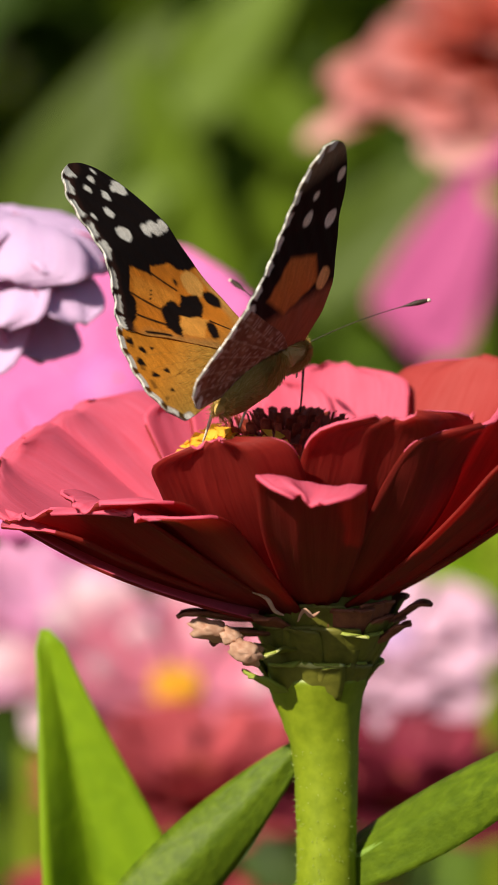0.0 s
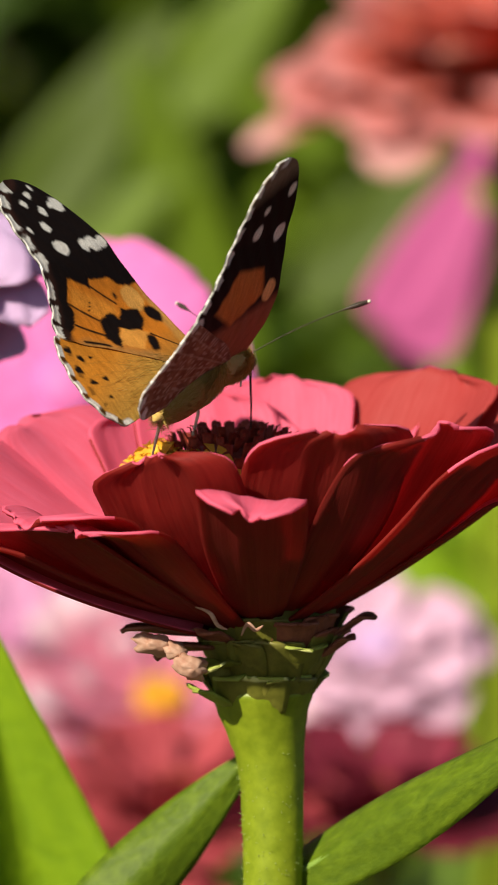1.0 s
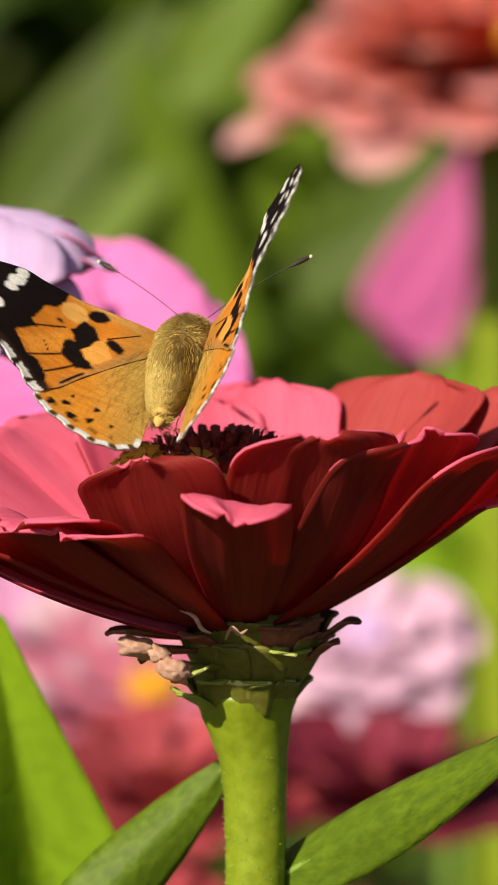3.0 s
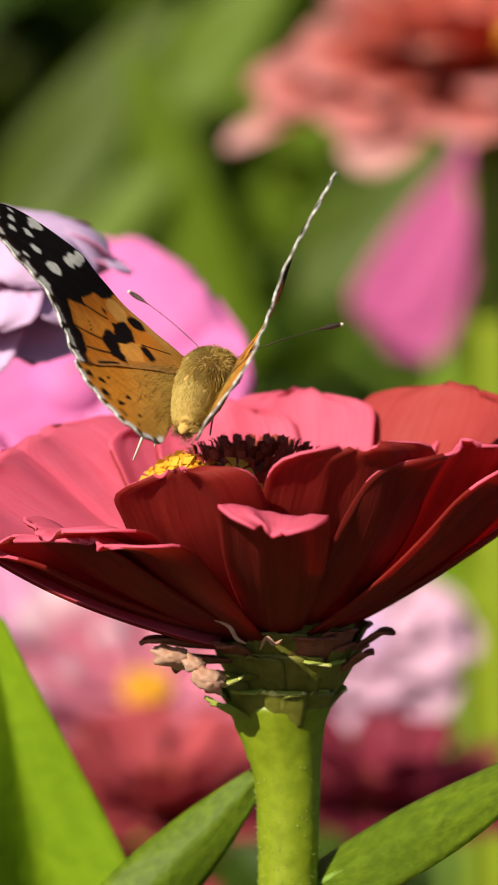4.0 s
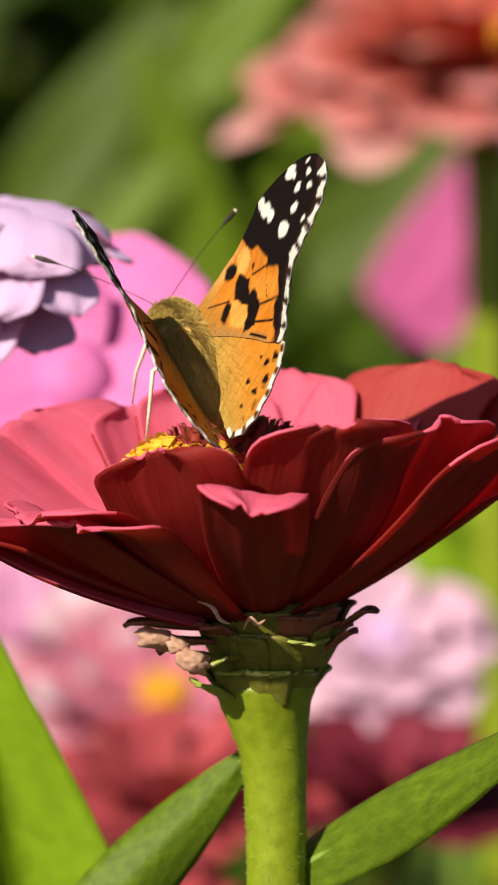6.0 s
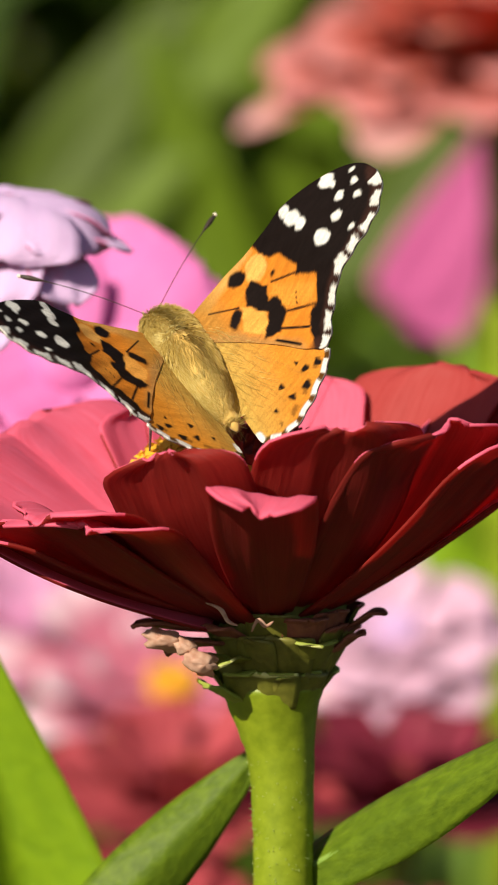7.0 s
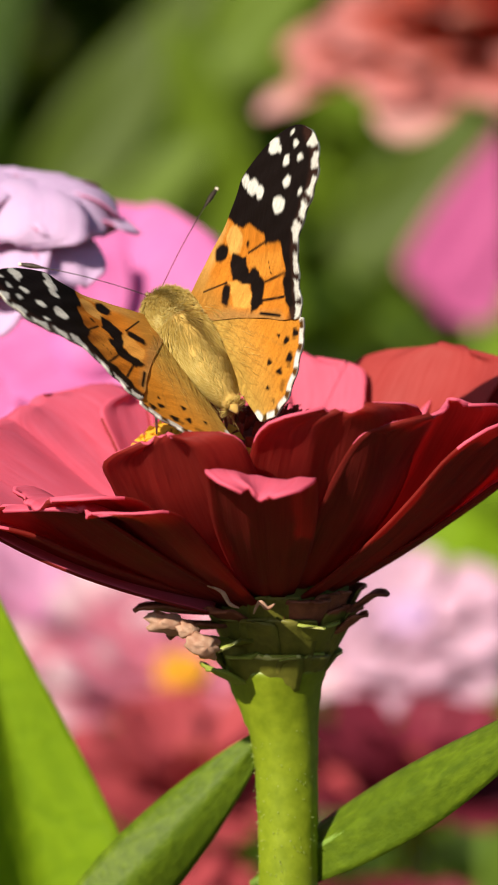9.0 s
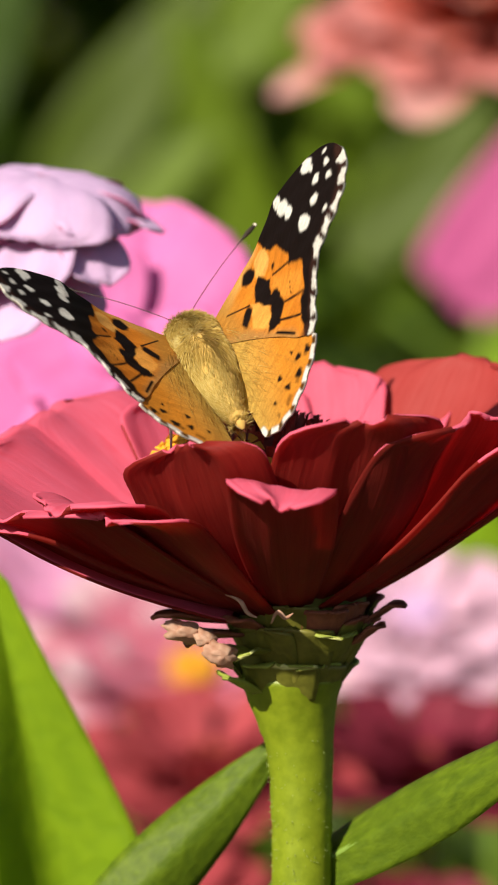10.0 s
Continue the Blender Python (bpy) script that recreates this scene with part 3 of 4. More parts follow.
def forewing_colours(a, b, edge, run):
    a0, b0 = a, b
    a = a + 0.13 * wave2(a, b, 2.2)
    b = b + 0.13 * wave2(b, a, 2.4, 1.0)
    col = np.zeros(a.shape + (3,)) + np.array(BLACK)
    field = [(-1, 1.0), (6.5, -2.6), (13.4, -3.4), (13.6, -1.6), (15.1, 0.8), (17.1, 2.0), (19.0, 5.4), (18.2, 6.4), (21.5, 9.0), (19.8, 12.2), (18.0, 12.8), (17.4, 14.2), (16.2, 19.5), (6, 13), (-2, 8)]
    col = paint(col, patch(a, b, field), ORANGE)
    col = paint(col, patch(a, b, [(14.4, 4.8), (20.4, 9.6), (19.2, 11.6), (15.0, 9.4), (13.2, 5.8)], 0.8) * 0.7, (0.80, 0.33, 0.045))
    # tawny leading edge, dull brown root and inner margin
    col = paint(col, patch(a, b, [(2, -0.4), (6.5, -2.6), (13, -3.4), (13, -2.0), (8, -0.4), (4, 1.4)], 1.0) * 0.8, (0.66, 0.36, 0.10))
    col = paint(col, np.clip((7.0 - a + 0.25 * b) / 4.0, 0, 0.8), (0.42, 0.21, 0.04))
    col = paint(col, patch(a, b, [(-1, 2.6), (7, 7.2), (15.4, 15.2), (16, 19), (-1, 9)], 1.2) * 0.75, (0.40, 0.22, 0.07))
    col = paint(col, blob(a, b, 12.7, 0.7, 2.0, 1.9, 0.6), CREAM)
    col = paint(col, patch(a, b, [(8.6, 4.1), (12.2, 7.0), (11.0, 10.8), (8.0, 7.9)]), (0.80, 0.37, 0.07))
    for ca, cb, ra, rb, tn in ((9.3, -0.1, 1.55, 1.1, 0.5), (7.4, 5.3, 0.9, 1.5, 0.5), (14.9, 3.4, 0.5, 0.35, 0.0)):
        col = paint(col, blob(a, b, ca, cb, ra, rb, tn), BLACK)
    band = [(11.3, 1.7), (12.4, 3.0), (13.4, 4.2), (12.8, 6.2), (14.4, 6.6), (14.8, 9.6), (13.0, 11.6), (10.4, 10.9), (12.2, 7.9), (9.4, 4.6), (10.0, 2.4)]
    col = paint(col, patch(a, b, band), BLACK)
    for x0, y0, x1, y1, w in ((14.2, 4.2, 19.3, 6.6, 0.16), (14.9, 9.7, 19.8, 12.4, 0.16), (13.2, 11.3, 17.2, 14.2, 0.18), (8.3, 4.0, 4.0, 1.8, 0.12), (12.0, 12.4, 15.0, 15.4, 0.2), (16.6, 10.2, 17.4, 8.0, 0.07)):
        col = paint(col, line(a0, b0, x0, y0, x1, y1, w), BLACK)
    for ca, cb, ra, rb, tn in ((20.4, -2.1, 0.95, 0.85, 0.2), (21.3, -0.4, 1.35, 1.0, 0.5), (22.1, 1.2, 1.0, 0.85, 0), (24.4, 5.4, 1.45, 1.1, 0.7), (28.0, -1.2, 1.25, 1.0, 0.3), (28.7, 0.0, 0.5, 0.4, 0), (29.0, 2.1, 0.75, 0.7, 0), (27.5, 4.4, 0.85, 0.7, 0.4), (32.0, 0.2, 0.5, 0.35, 0), (31.7, 1.8, 0.55, 0.45, 0), (31.5, 3.9, 0.65, 0.5, 0.3), (29.0, 7.4, 0.5, 0.35, 0)):
        col = paint(col, blob(a, b, ca, cb, ra, rb, tn, 0.25), WHITE)
    brown = np.clip((2.2 - edge) / 1.2, 0, 0.7)
    col = paint(col, brown * (edge > 0.0), (0.05, 0.02, 0.014))
    wide = 1.5 + 0.45 * np.sin(run * 0.95 + 0.3) * np.sin(run * 0.41 + 1.0)
    rim = np.clip((wide - edge + 0.2 * wave2(a, b, 3.1, 2.0)) / 0.35, 0, 1) * np.clip(np.sin(run * 1.9 + 0.9 + 0.6 * np.sin(run * 0.7)) * 3 + 2.0, 0, 1)
    return paint(col, rim * 0.95, WHITE)


def hindwing_colours(a, b, edge, run):
    a = a + 0.2 * wave2(a, b, 2.2, 2.0)
    b = b + 0.2 * wave2(b, a, 2.4, 3.0)
    col = np.zeros(a.shape + (3,)) + np.array((0.62, 0.24, 0.025))
    col = paint(col, np.clip((11.5 - a) / 7, 0, 0.95), (0.56, 0.36, 0.08))
    for k in range(7):
        th = 0.95 + 0.085 * k
        col = paint(col, line(a, b, 4 * math.cos(th), 4 * math.sin(th), 24 * math.cos(th), 24 * math.sin(th), 0.10) * 0.45, (0.36, 0.17, 0.03))
    for ca, cb, r in ((10.4, 19.2, 0.5), (13.9, 21.4, 0.75), (14.4, 18.9, 0.65), (13.4, 17.2, 0.35), (16.4, 19.4, 0.7), (11.6, 21.6, 0.6), (8.9, 22.0, 0.4)):
        col = paint(col, blob(a, b, ca, cb, r, r * 0.8, 0.5, 0.3), BLACK)
    rows = np.clip(1.4 - np.abs(edge - 1.9) / 0.45, 0, 1) * np.clip(np.sin(run * 1.7 + 0.4) * 4 - 0.6, 0, 1)
    col = paint(col, rows * 0.55, BLACK)
    rim = np.clip((1.0 - edge) / 0.3, 0, 1)
    col = paint(col, rim * 0.85, BLACK)
    return paint(col, rim * np.clip(np.sin(run * 2.1 + 0.6) * 3 + 1.5, 0, 1), WHITE)


def under_colours(a, b, edge, run, hind):
    if hind:
        m = 0.5 + 0.5 * wave2(a, b, 1.3, 0.5)
        m2 = 0.5 + 0.5 * wave2(b, a, 2.7, 4.0)
        col = paint(np.zeros(a.shape + (3,)) + np.array((0.22, 0.095, 0.055)), np.clip(m * 1.6 - 0.5, 0, 1), (0.34, 0.18, 0.11))
        col = paint(col, np.clip(m2 * 2.4 - 1.5, 0, 0.55), (0.56, 0.45, 0.36))
        for k in range(8):
            th = 0.85 + 0.1 * k
            col = paint(col, line(a, b, 0, 2, 27 * math.cos(th), 27 * math.sin(th), 0.14) * 0.35, (0.50, 0.40, 0.30))
    else:
        col = np.zeros(a.shape + (3,)) + np.array((0.34, 0.12, 0.06))
        col = paint(col, np.clip((a - 10 - 0.15 * b) / 2, 0, 1), BLACK)
        col = paint(col, patch(a, b, [(13.2, 2.0), (17.5, 2.6), (20.5, 9.0), (17, 14), (12, 9)], 0.8), (0.66, 0.22, 0.05))
        col = paint(col, blob(a, b, 12.8, 0.4, 1.7, 1.5, 0.5), (0.80, 0.50, 0.20))
        col = paint(col, np.clip((a - 29.5) / 3, 0, 1), (0.27, 0.20, 0.13))
        for ca, cb, ra, rb in ((21.2, -0.6, 1.3, 1.3), (24.4, 5.3, 1.2, 1.0), (27.5, 4.4, 0.7, 0.6), (28, -1, 1.1, 0.8)):
            col = paint(col, blob(a, b, ca, cb, ra, rb), (0.8, 0.78, 0.7))
    rim = np.clip((1.5 - edge) / 0.35, 0, 1) * np.clip(np.sin(run * 2.0) * 3 + 1.6, 0, 1)
    return paint(col, rim, WHITE)


def wing_material():
    n = Nodes("wing scales")
    att = n.tree.nodes.new("ShaderNodeAttribute")
    att.attribute_name = "scales"
    grain = n.noise(n.coords("Object"), 5000, 3, 0.6)
    streak = n.noise(n.coords("Object", (300, 1500, 300)), 1.0, 4, 0.6)
    c = n.mix(n.ramp(grain, (0.3, (0.62, 0.62, 0.62)), (0.7, (1, 1, 1))), (0.0, 0.0, 0.0), att.outputs["Color"], "MIX")
    c = n.mix(0.35, c, n.mix(1.0, c, n.ramp(streak, (0.35, (0.5, 0.45, 0.4)), (0.65, (1.25, 1.25, 1.25))), "MULTIPLY"))
    n.bump(streak, 0.3, 0.0002)
    return n.finish(c, 0.7, 0.15, att.outputs["Color"], 0.06, 0.0)


WING = wing_material()
FUR = speckled("golden fur", (0.40, 0.31, 0.09), (0.50, 0.41, 0.15), 1500, 0.8, 0.15, (0.6, 0.45, 0.15), 0.0003, 0.2, 0.3)
def hair_material():
    """Hairs that differ one by one from olive-brown to pale gold."""
    n = Nodes("hair")
    geo = n.tree.nodes.new("ShaderNodeNewGeometry")
    c = n.ramp(geo.outputs["Random Per Island"], (0.0, (0.42, 0.30, 0.07)), (0.5, (0.54, 0.40, 0.11)), (1.0, (0.66, 0.53, 0.21)))
    return n.finish(c, 0.7, 0.4, c, 0.1)


FUR_TIP = hair_material()
ABDOMEN = speckled("abdomen", (0.48, 0.30, 0.07), (0.60, 0.42, 0.12), 700, 0.75, 0.1, (0.6, 0.4, 0.1), 0.0003, 0.2, 0.3)
DARK_HORN = speckled("dark horn", (0.02, 0.014, 0.01), (0.07, 0.05, 0.035), 1200, 0.4)
PALE_LEG = speckled("pale leg", (0.62, 0.52, 0.38), (0.82, 0.76, 0.64), 1500, 0.5)


def wing_mesh(name, lead, trail, side, hind):
    n, m = 150, 90
    c1, c2 = smooth_chain(lead, n), smooth_chain(trail, n)
    run2 = np.concatenate([[0], np.cumsum(np.linalg.norm(np.diff(c2, axis=0), axis=1))])
    # the outer margin is lightly scalloped
    back = np.gradient(c2, axis=0)
    back = np.stack([back[:, 1], -back[:, 0]], 1) / (np.linalg.norm(back, axis=1, keepdims=True) + 1e-9)
    late = np.clip((np.arange(n) / n - (0.40 if not hind else 0.46)) * 12, 0, 1) * np.clip((1 - np.arange(n) / n) * 14, 0, 1)
    c2 = c2 + back * (0.12 * late * np.sin(run2 * 1.9))[:, None]
    w = np.linspace(0, 1, m)
    ab = c1[:, None, :] * (1 - w)[None, :, None] + c2[:, None, :] * w[None, :, None]
    # distance from the outer margin, and the place along it
    marg = c2[int(n * (0.46 if not hind else 0.50)):]
    rm = run2[int(n * (0.46 if not hind else 0.50)):]
    dist = np.linalg.norm(ab[:, :, None, :] - marg[None, None], axis=3)
    edge, run = dist.min(2), rm[dist.argmin(2)]
    a, b = ab[..., 0], ab[..., 1]
    u = math.cos(SWEEP) * a - math.sin(SWEEP) * b
    v = -(math.sin(SWEEP) * a + math.cos(SWEEP) * b)
    z = -1.3 * np.sin(np.pi * np.clip(u / 20, 0, 1)) ** 1.3 - 0.0006 * a * a - (0.14 if hind else 0.0) + (0.0 if hind else 0.05) * np.sin((b - 0.35 * a) * 1.15 * 2) * np.clip(a / 10, 0, 1)
    g = np.stack([u * side, v, z], 2) / 1000
    half = (0.00006 + 0.00012 * np.clip(1 - edge / 0.7, 0, 1)).reshape(-1, 1) * np.array([[0, 0, 1.0]])
    top, low = g.reshape(-1, 3) + half, g.reshape(-1, 3) - half
    k = n * m
    faces = []
    for i in range(n - 1):
        for j in range(m - 1):
            p, q, r, s = i * m + j, i * m + j + 1, (i + 1) * m + j + 1, (i + 1) * m + j
            quad = (p, q, r, s) if side < 0 else (s, r, q, p)
            faces += [quad, tuple(k + x for x in reversed(quad))]
    ring = [j for j in range(m)] + [i * m + m - 1 for i in range(1, n)] + [(n - 1) * m + j for j in range(m - 2, -1, -1)] + [i * m for i in range(n - 2, 0, -1)]
    for p, q in zip(ring, ring[1:] + ring[:1]):
        faces.append((q, p, k + p, k + q) if side < 0 else (p, q, k + q, k + p))
    me = mesh_of(name, np.concatenate([top, low]), faces, [WING])
    up = (hindwing_colours if hind else forewing_colours)(a, b, edge, run)
    un = under_colours(a, b, edge, run, hind)
    cols = np.concatenate([up.reshape(-1, 3), un.reshape(-1, 3)])
    att = me.color_attributes.new("scales", "FLOAT_COLOR", "POINT")
    att.data.foreach_set("color", np.concatenate([cols, np.ones((2 * k, 1))], 1).astype(np.float32).ravel())
    return me


FORE_LEAD = [(0, 0.8), (3.6, -0.6), (6.5, -1.6), (10, -2.2), (13.3, -2.4), (17, -2.7), (20, -3.0), (24.3, -2.9), (28.4, -2.1), (31.7, -0.9), (33.9, 0.7), (35.3, 2.9)]
FORE_TRAIL = [(0.3, 4), (6.8, 8.8), (12, 13.2), (15, 16.2), (18, 18.4), (19.3, 18.2), (20.5, 16.3), (22.7, 13.9), (24.6, 12.2), (26.9, 11.0), (30.3, 9.7), (32.6, 8.6), (34.4, 6.8), (35.4, 4.8), (35.3, 2.9)]
HIND_LEAD = [(0, 2.5), (7, 7), (13, 13), (17, 17), (18.7, 19)]
HIND_TRAIL = [(0.8, 6), (2.5, 14), (4, 20), (5.3, 24.3), (8, 25.9), (10.8, 26.0), (13.4, 24.5), (15.9, 22.3), (17.9, 20.4), (18.7, 19)]


def fur_mesh(name, count, centre, r, length, seed, y_lo=-1.0, y_hi=0.97):
    """Slim hairs over an ellipsoid, combed backwards."""
    rnd = random.Random(seed)
    ver, fac = [], []
    while len(fac) < 2 * count:
        d = Vector((rnd.gauss(0, 1), rnd.gauss(0, 1), rnd.gauss(0, 1))).normalized()
        if not y_lo <= d.y <= y_hi:
            continue
        p = Vector((centre[0] + d.x * r[0], centre[1] + d.y * r[1], centre[2] + d.z * r[2]))
        back = Vector((rnd.uniform(-0.35, 0.35), -1.0, rnd.uniform(-0.35, 0.35)))
        way = (back - d * back.dot(d) + d * rnd.uniform(0.0, 0.035)).normalized()
        acr = way.cross(d if abs(way.dot(d)) < 0.95 else Vector((1, 0, 0))).normalized() * 0.000022
        L = length * rnd.uniform(0.5, 1.2)
        n0 = len(ver)
        ver += [p - acr, p + acr, p + way * L * 0.6 + acr * 0.6, p + way * L - d * L * 0.08]
        fac += [(n0, n0 + 1, n0 + 2), (n0, n0 + 2, n0 + 3)]
    return mesh_of(name, ver, fac, [FUR_TIP])


def base_hair(side, count, seed):
    """Long hairs that lie flat on the inner half of a hindwing and point to its hind edge."""
    rnd = random.Random(seed)
    ver, fac = [], []
    for _ in range(count):
        b = rnd.uniform(3.0, 19.0)
        a = rnd.random() ** 1.6 * min(9.0, 1.5 + 0.75 * b)
        u, v = math.cos(SWEEP) * a - math.sin(SWEEP) * b, -(math.sin(SWEEP) * a + math.cos(SWEEP) * b)
        z = -1.3 * math.sin(math.pi * min(1.0, max(0.0, u / 20))) ** 1.3 - 0.0006 * a * a + 0.05
        th = math.radians(-90 + rnd.uniform(-14, 26))
        L = rnd.uniform(2.0, 4.5)
        du, dv, lift = L * math.cos(th), L * math.sin(th), rnd.uniform(0.02, 0.09)
        n0 = len(ver)
        for p in ((u - 0.02, v, z), (u + 0.02, v, z), (u + 0.6 * du + 0.015, v + 0.6 * dv, z + lift), (u + du, v + dv, z + 0.5 * lift)):
            ver.append((p[0] * side / 1000, p[1] / 1000, p[2] / 1000))
        fac += [(n0, n0 + 1, n0 + 2), (n0, n0 + 2, n0 + 3)]
    return mesh_of("base_hair", ver, fac, [FUR_TIP])


def butterfly():
    trim = pose(0, 0, 0, -4, 0, 0)
    ob = thing("butterfly", "orange, black and white butterfly feeding on the red zinnia", "butterfly", pose(0, 0, 0.585))
    part("thorax", ellipsoid_mesh("thorax", (0.0036, 0.0058, 0.0026), FUR, 28, 20, -0.05, 0.07), ob, "olive-gold furry thorax", trim @ pose(0, 0.0014, 0.0002))
    prof = []
    for i in range(25):
        s = i / 24
        r = 0.0029 * (math.sin(math.pi * min(1, 0.22 + 0.78 * s)) ** 0.5 if s < 0.4 else (1 - ((s - 0.4) / 0.62) ** 1.7) ** 0.9)
        prof.append((max(0.0002, r * (1 - 0.05 * (i % 4 == 0))), 0.0168 * s))
    droop = pose(0, -0.0006, 0.0006, 90 + 15, 0, 0)
    ab = part("abdomen", lathe_mesh("abdomen", prof, [ABDOMEN], 24, 0.05), ob, "tawny banded abdomen", droop)
    head = part("head", ellipsoid_mesh("head", (0.0017, 0.0014, 0.0015), FUR, 20, 12), ob, "", trim @ pose(0, 0.0072, -0.0006))
    for s in (-1, 1):
        part("eye", ellipsoid_mesh("eye", (0.0008, 0.0010, 0.0010), DARK_HORN, 16, 10), head, "dark round eye", pose(s * 0.0014, 0.0003, 0.0002))
        path = [(s * (0.0005 + 0.0135 * q), 0.001 + 0.0094 * q, 0.0008 + 0.0085 * q - 0.0025 * q * q) for q in np.linspace(0, 1, 22)]
        part("antenna", tube_mesh("antenna", path, [0.00006] * 17 + [0.00012, 0.00026, 0.00036, 0.00032, 0.0002], DARK_HORN, 8), head, "thin dark antenna with a pale club")
        tip = path[-1]
        part("antenna_tip", ellipsoid_mesh("antenna_tip", (0.00026, 0.00034, 0.00026), PALE_LEG, 10, 8), head, "", pose(*tip))
        part("palp", tube_mesh("palp", [(s * 0.0005, 0.001, -0.0004), (s * 0.0006, 0.0021, 0.0001), (s * 0.0006, 0.0028, 0.0006)], [0.0004, 0.00035, 0.0001], FUR, 8), head)
        for k, (y0, y1, dx) in enumerate(((0.0022, 0.0045, 0.0040), (-0.0010, -0.0040, 0.0052))):
            tuck = 0.3 if s > 0 else 1.0  # the two on one side are drawn up
            leg = [(s * 0.0012, y0, -0.0016), (s * dx * tuck, (y0 + y1) / 2, -0.0024), (s * (dx + 0.0012) * tuck, y1, -0.0072 * tuck), (s * (dx + 0.0022) * tuck, y1 - 0.001, -0.0112 * tuck)]
            part("leg", tube_mesh("leg", leg, [0.0004, 0.00034, 0.00024, 0.00012], PALE_LEG, 8), ob, "pale jointed leg")
    part("proboscis", tube_mesh("proboscis", [(0, 0.0084, -0.0010), (0, 0.0100, -0.003), (0, 0.0095, -0.007), (0, 0.0088, -0.010)], [0.0002, 0.00018, 0.00014, 0.0001], DARK_HORN, 8), ob)
    part("thorax_fur", fur_mesh("thorax_fur", 14000, (0, 0.0014, 0.0002), (0.0036, 0.0058, 0.0026), 0.0019, 1), ob, "long olive-gold hair", trim)
    part("head_fur", fur_mesh("head_fur", 900, (0, 0.0074, -0.0006), (0.0017, 0.0014, 0.0015), 0.0007, 2), ob, "", trim)
    part("abdomen_fur", fur_mesh("abdomen_fur", 13000, (0, -0.0070, 0), (0.00305, 0.0092, 0.00305), 0.0020, 3), ob, "", pose(0, 0, 0.0006, 15, 0, 0))
    wings = {}
    for s, tag in ((1, "right"), (-1, "left")):
        wings[tag] = [
            part("forewing", wing_mesh("forewing", FORE_LEAD, FORE_TRAIL, s, False), ob, "orange forewing with a black white-spotted tip"),
            part("hindwing", wing_mesh("hindwing", HIND_LEAD, HIND_TRAIL, s, True), ob, "orange hindwing with rows of dark spots"),
        ]
        part("base_hair", base_hair(s, 320, 40 + s), wings[tag][1], "long golden hair at the wing's base")
    return ob, wings


BUTTERFLY, WINGS = butterfly()


# ---- the other flowers of the bed ----
def garden_zinnia(label, place, turn, layers, mats, seed, stem_lean=(0.0, 0.0), disk_mat=FLORET, leaves=(), first=0, thick=1.0, bow=1.6, size=1.0, blunt=0.6, petals=(), florets=True, inner=None):
    """layers: rows of (count, base height, tip radius, tip height, width, bulge, lip) in millimetres; inner: the materials past the outer row.
    turn: the way the head is tilted. leaves: (height below the head, azimuth, length, width)."""
    plant = thing("zinnia", label, "flower", pose(*place), "zinnias of the bed")
    rnd = random.Random(seed)
    head = part("head", lathe_mesh("head", [(0.002, -0.006), (0.006, -0.004), (0.0085, 0.000), (0.0075, 0.005), (0.004, 0.007), (0.0005, 0.0075)], [CUP, disk_mat], 24, 0.1, seed, lambda i: 1 if i >= 2 else 0), plant, "", pose(0, 0, 0, *turn) @ Matrix.Scale(size, 4))
    for li, (count, z0, r1, z1, w, bulge, lip) in enumerate(layers):
        kinds = [petal_mesh(0.005, z0 / 1000, r1 / 1000 * rnd.uniform(0.9, 1.08), z1 / 1000 + rnd.uniform(-0.002, 0.002), w / 1000 * rnd.uniform(0.9, 1.1), bulge, lip, 0.12, 0, 0.07, seed * 17 + li * 5 + q, inner if inner and li else mats, blunt, 0.4, 16, 11) for q in range(4)]
        for k in range(count):
            part("petal", kinds[k % 4], head, m=pose(0, 0, 0, 0, 0, first + 360 * (k + (0.5 * (li % 2) if not first else 0)) / count + rnd.uniform(-8, 8)))
    for k, (az, z0, r1, z1, w, bulge, lip, cup) in enumerate(petals):
        part("petal", petal_mesh(0.001, z0 / 1000, r1 / 1000, z1 / 1000, w / 1000, bulge, lip, cup, 0, 0.06, seed * 31 + k, mats, 0.95, 0.5, 20, 15), head, m=pose(0, 0, 0, 0, 0, az))
    ring = [] if not florets else [(7 * math.cos(k), 7 * math.sin(k)) for k in np.linspace(0, 6.28, 18, endpoint=False)] + [(4 * math.cos(k), 4 * math.sin(k)) for k in np.linspace(0, 6.28, 10, endpoint=False)]
    bud = ellipsoid_mesh("floret", (0.0013, 0.0013, 0.0022), disk_mat, 8, 6)
    for x, y in ring:
        part("floret", bud, head, m=pose(x / 1000, y / 1000, 0.0065 + rnd.uniform(-0.001, 0.001), rnd.uniform(-20, 20), rnd.uniform(-20, 20), 0))
    h = place[2] + 0.04
    path = [(stem_lean[0] * s ** bow, stem_lean[1] * s ** bow + 0.004 * math.sin(3 * s), -0.004 - (h - 0.004) * s) for s in np.linspace(0, 1, 18)]
    part("stem", tube_mesh("stem", path, [0.0035 * thick] + [(0.003 + 0.0015 * i / 17) * thick for i in range(17)], STEM, 12, 0.02, seed), plant)
    for k, (dz, az, L, w) in enumerate(leaves):
        s = dz / h
        part("leaf", leaf_mesh(L, w, 0.35, 0.5, 0.35, seed + k, (LEAF, LEAF_BRIGHT), 18, 9), plant, m=pose(stem_lean[0] * s ** bow, stem_lean[1] * s ** bow, -dz, 0, rnd.uniform(-15, 5), az))
    return plant


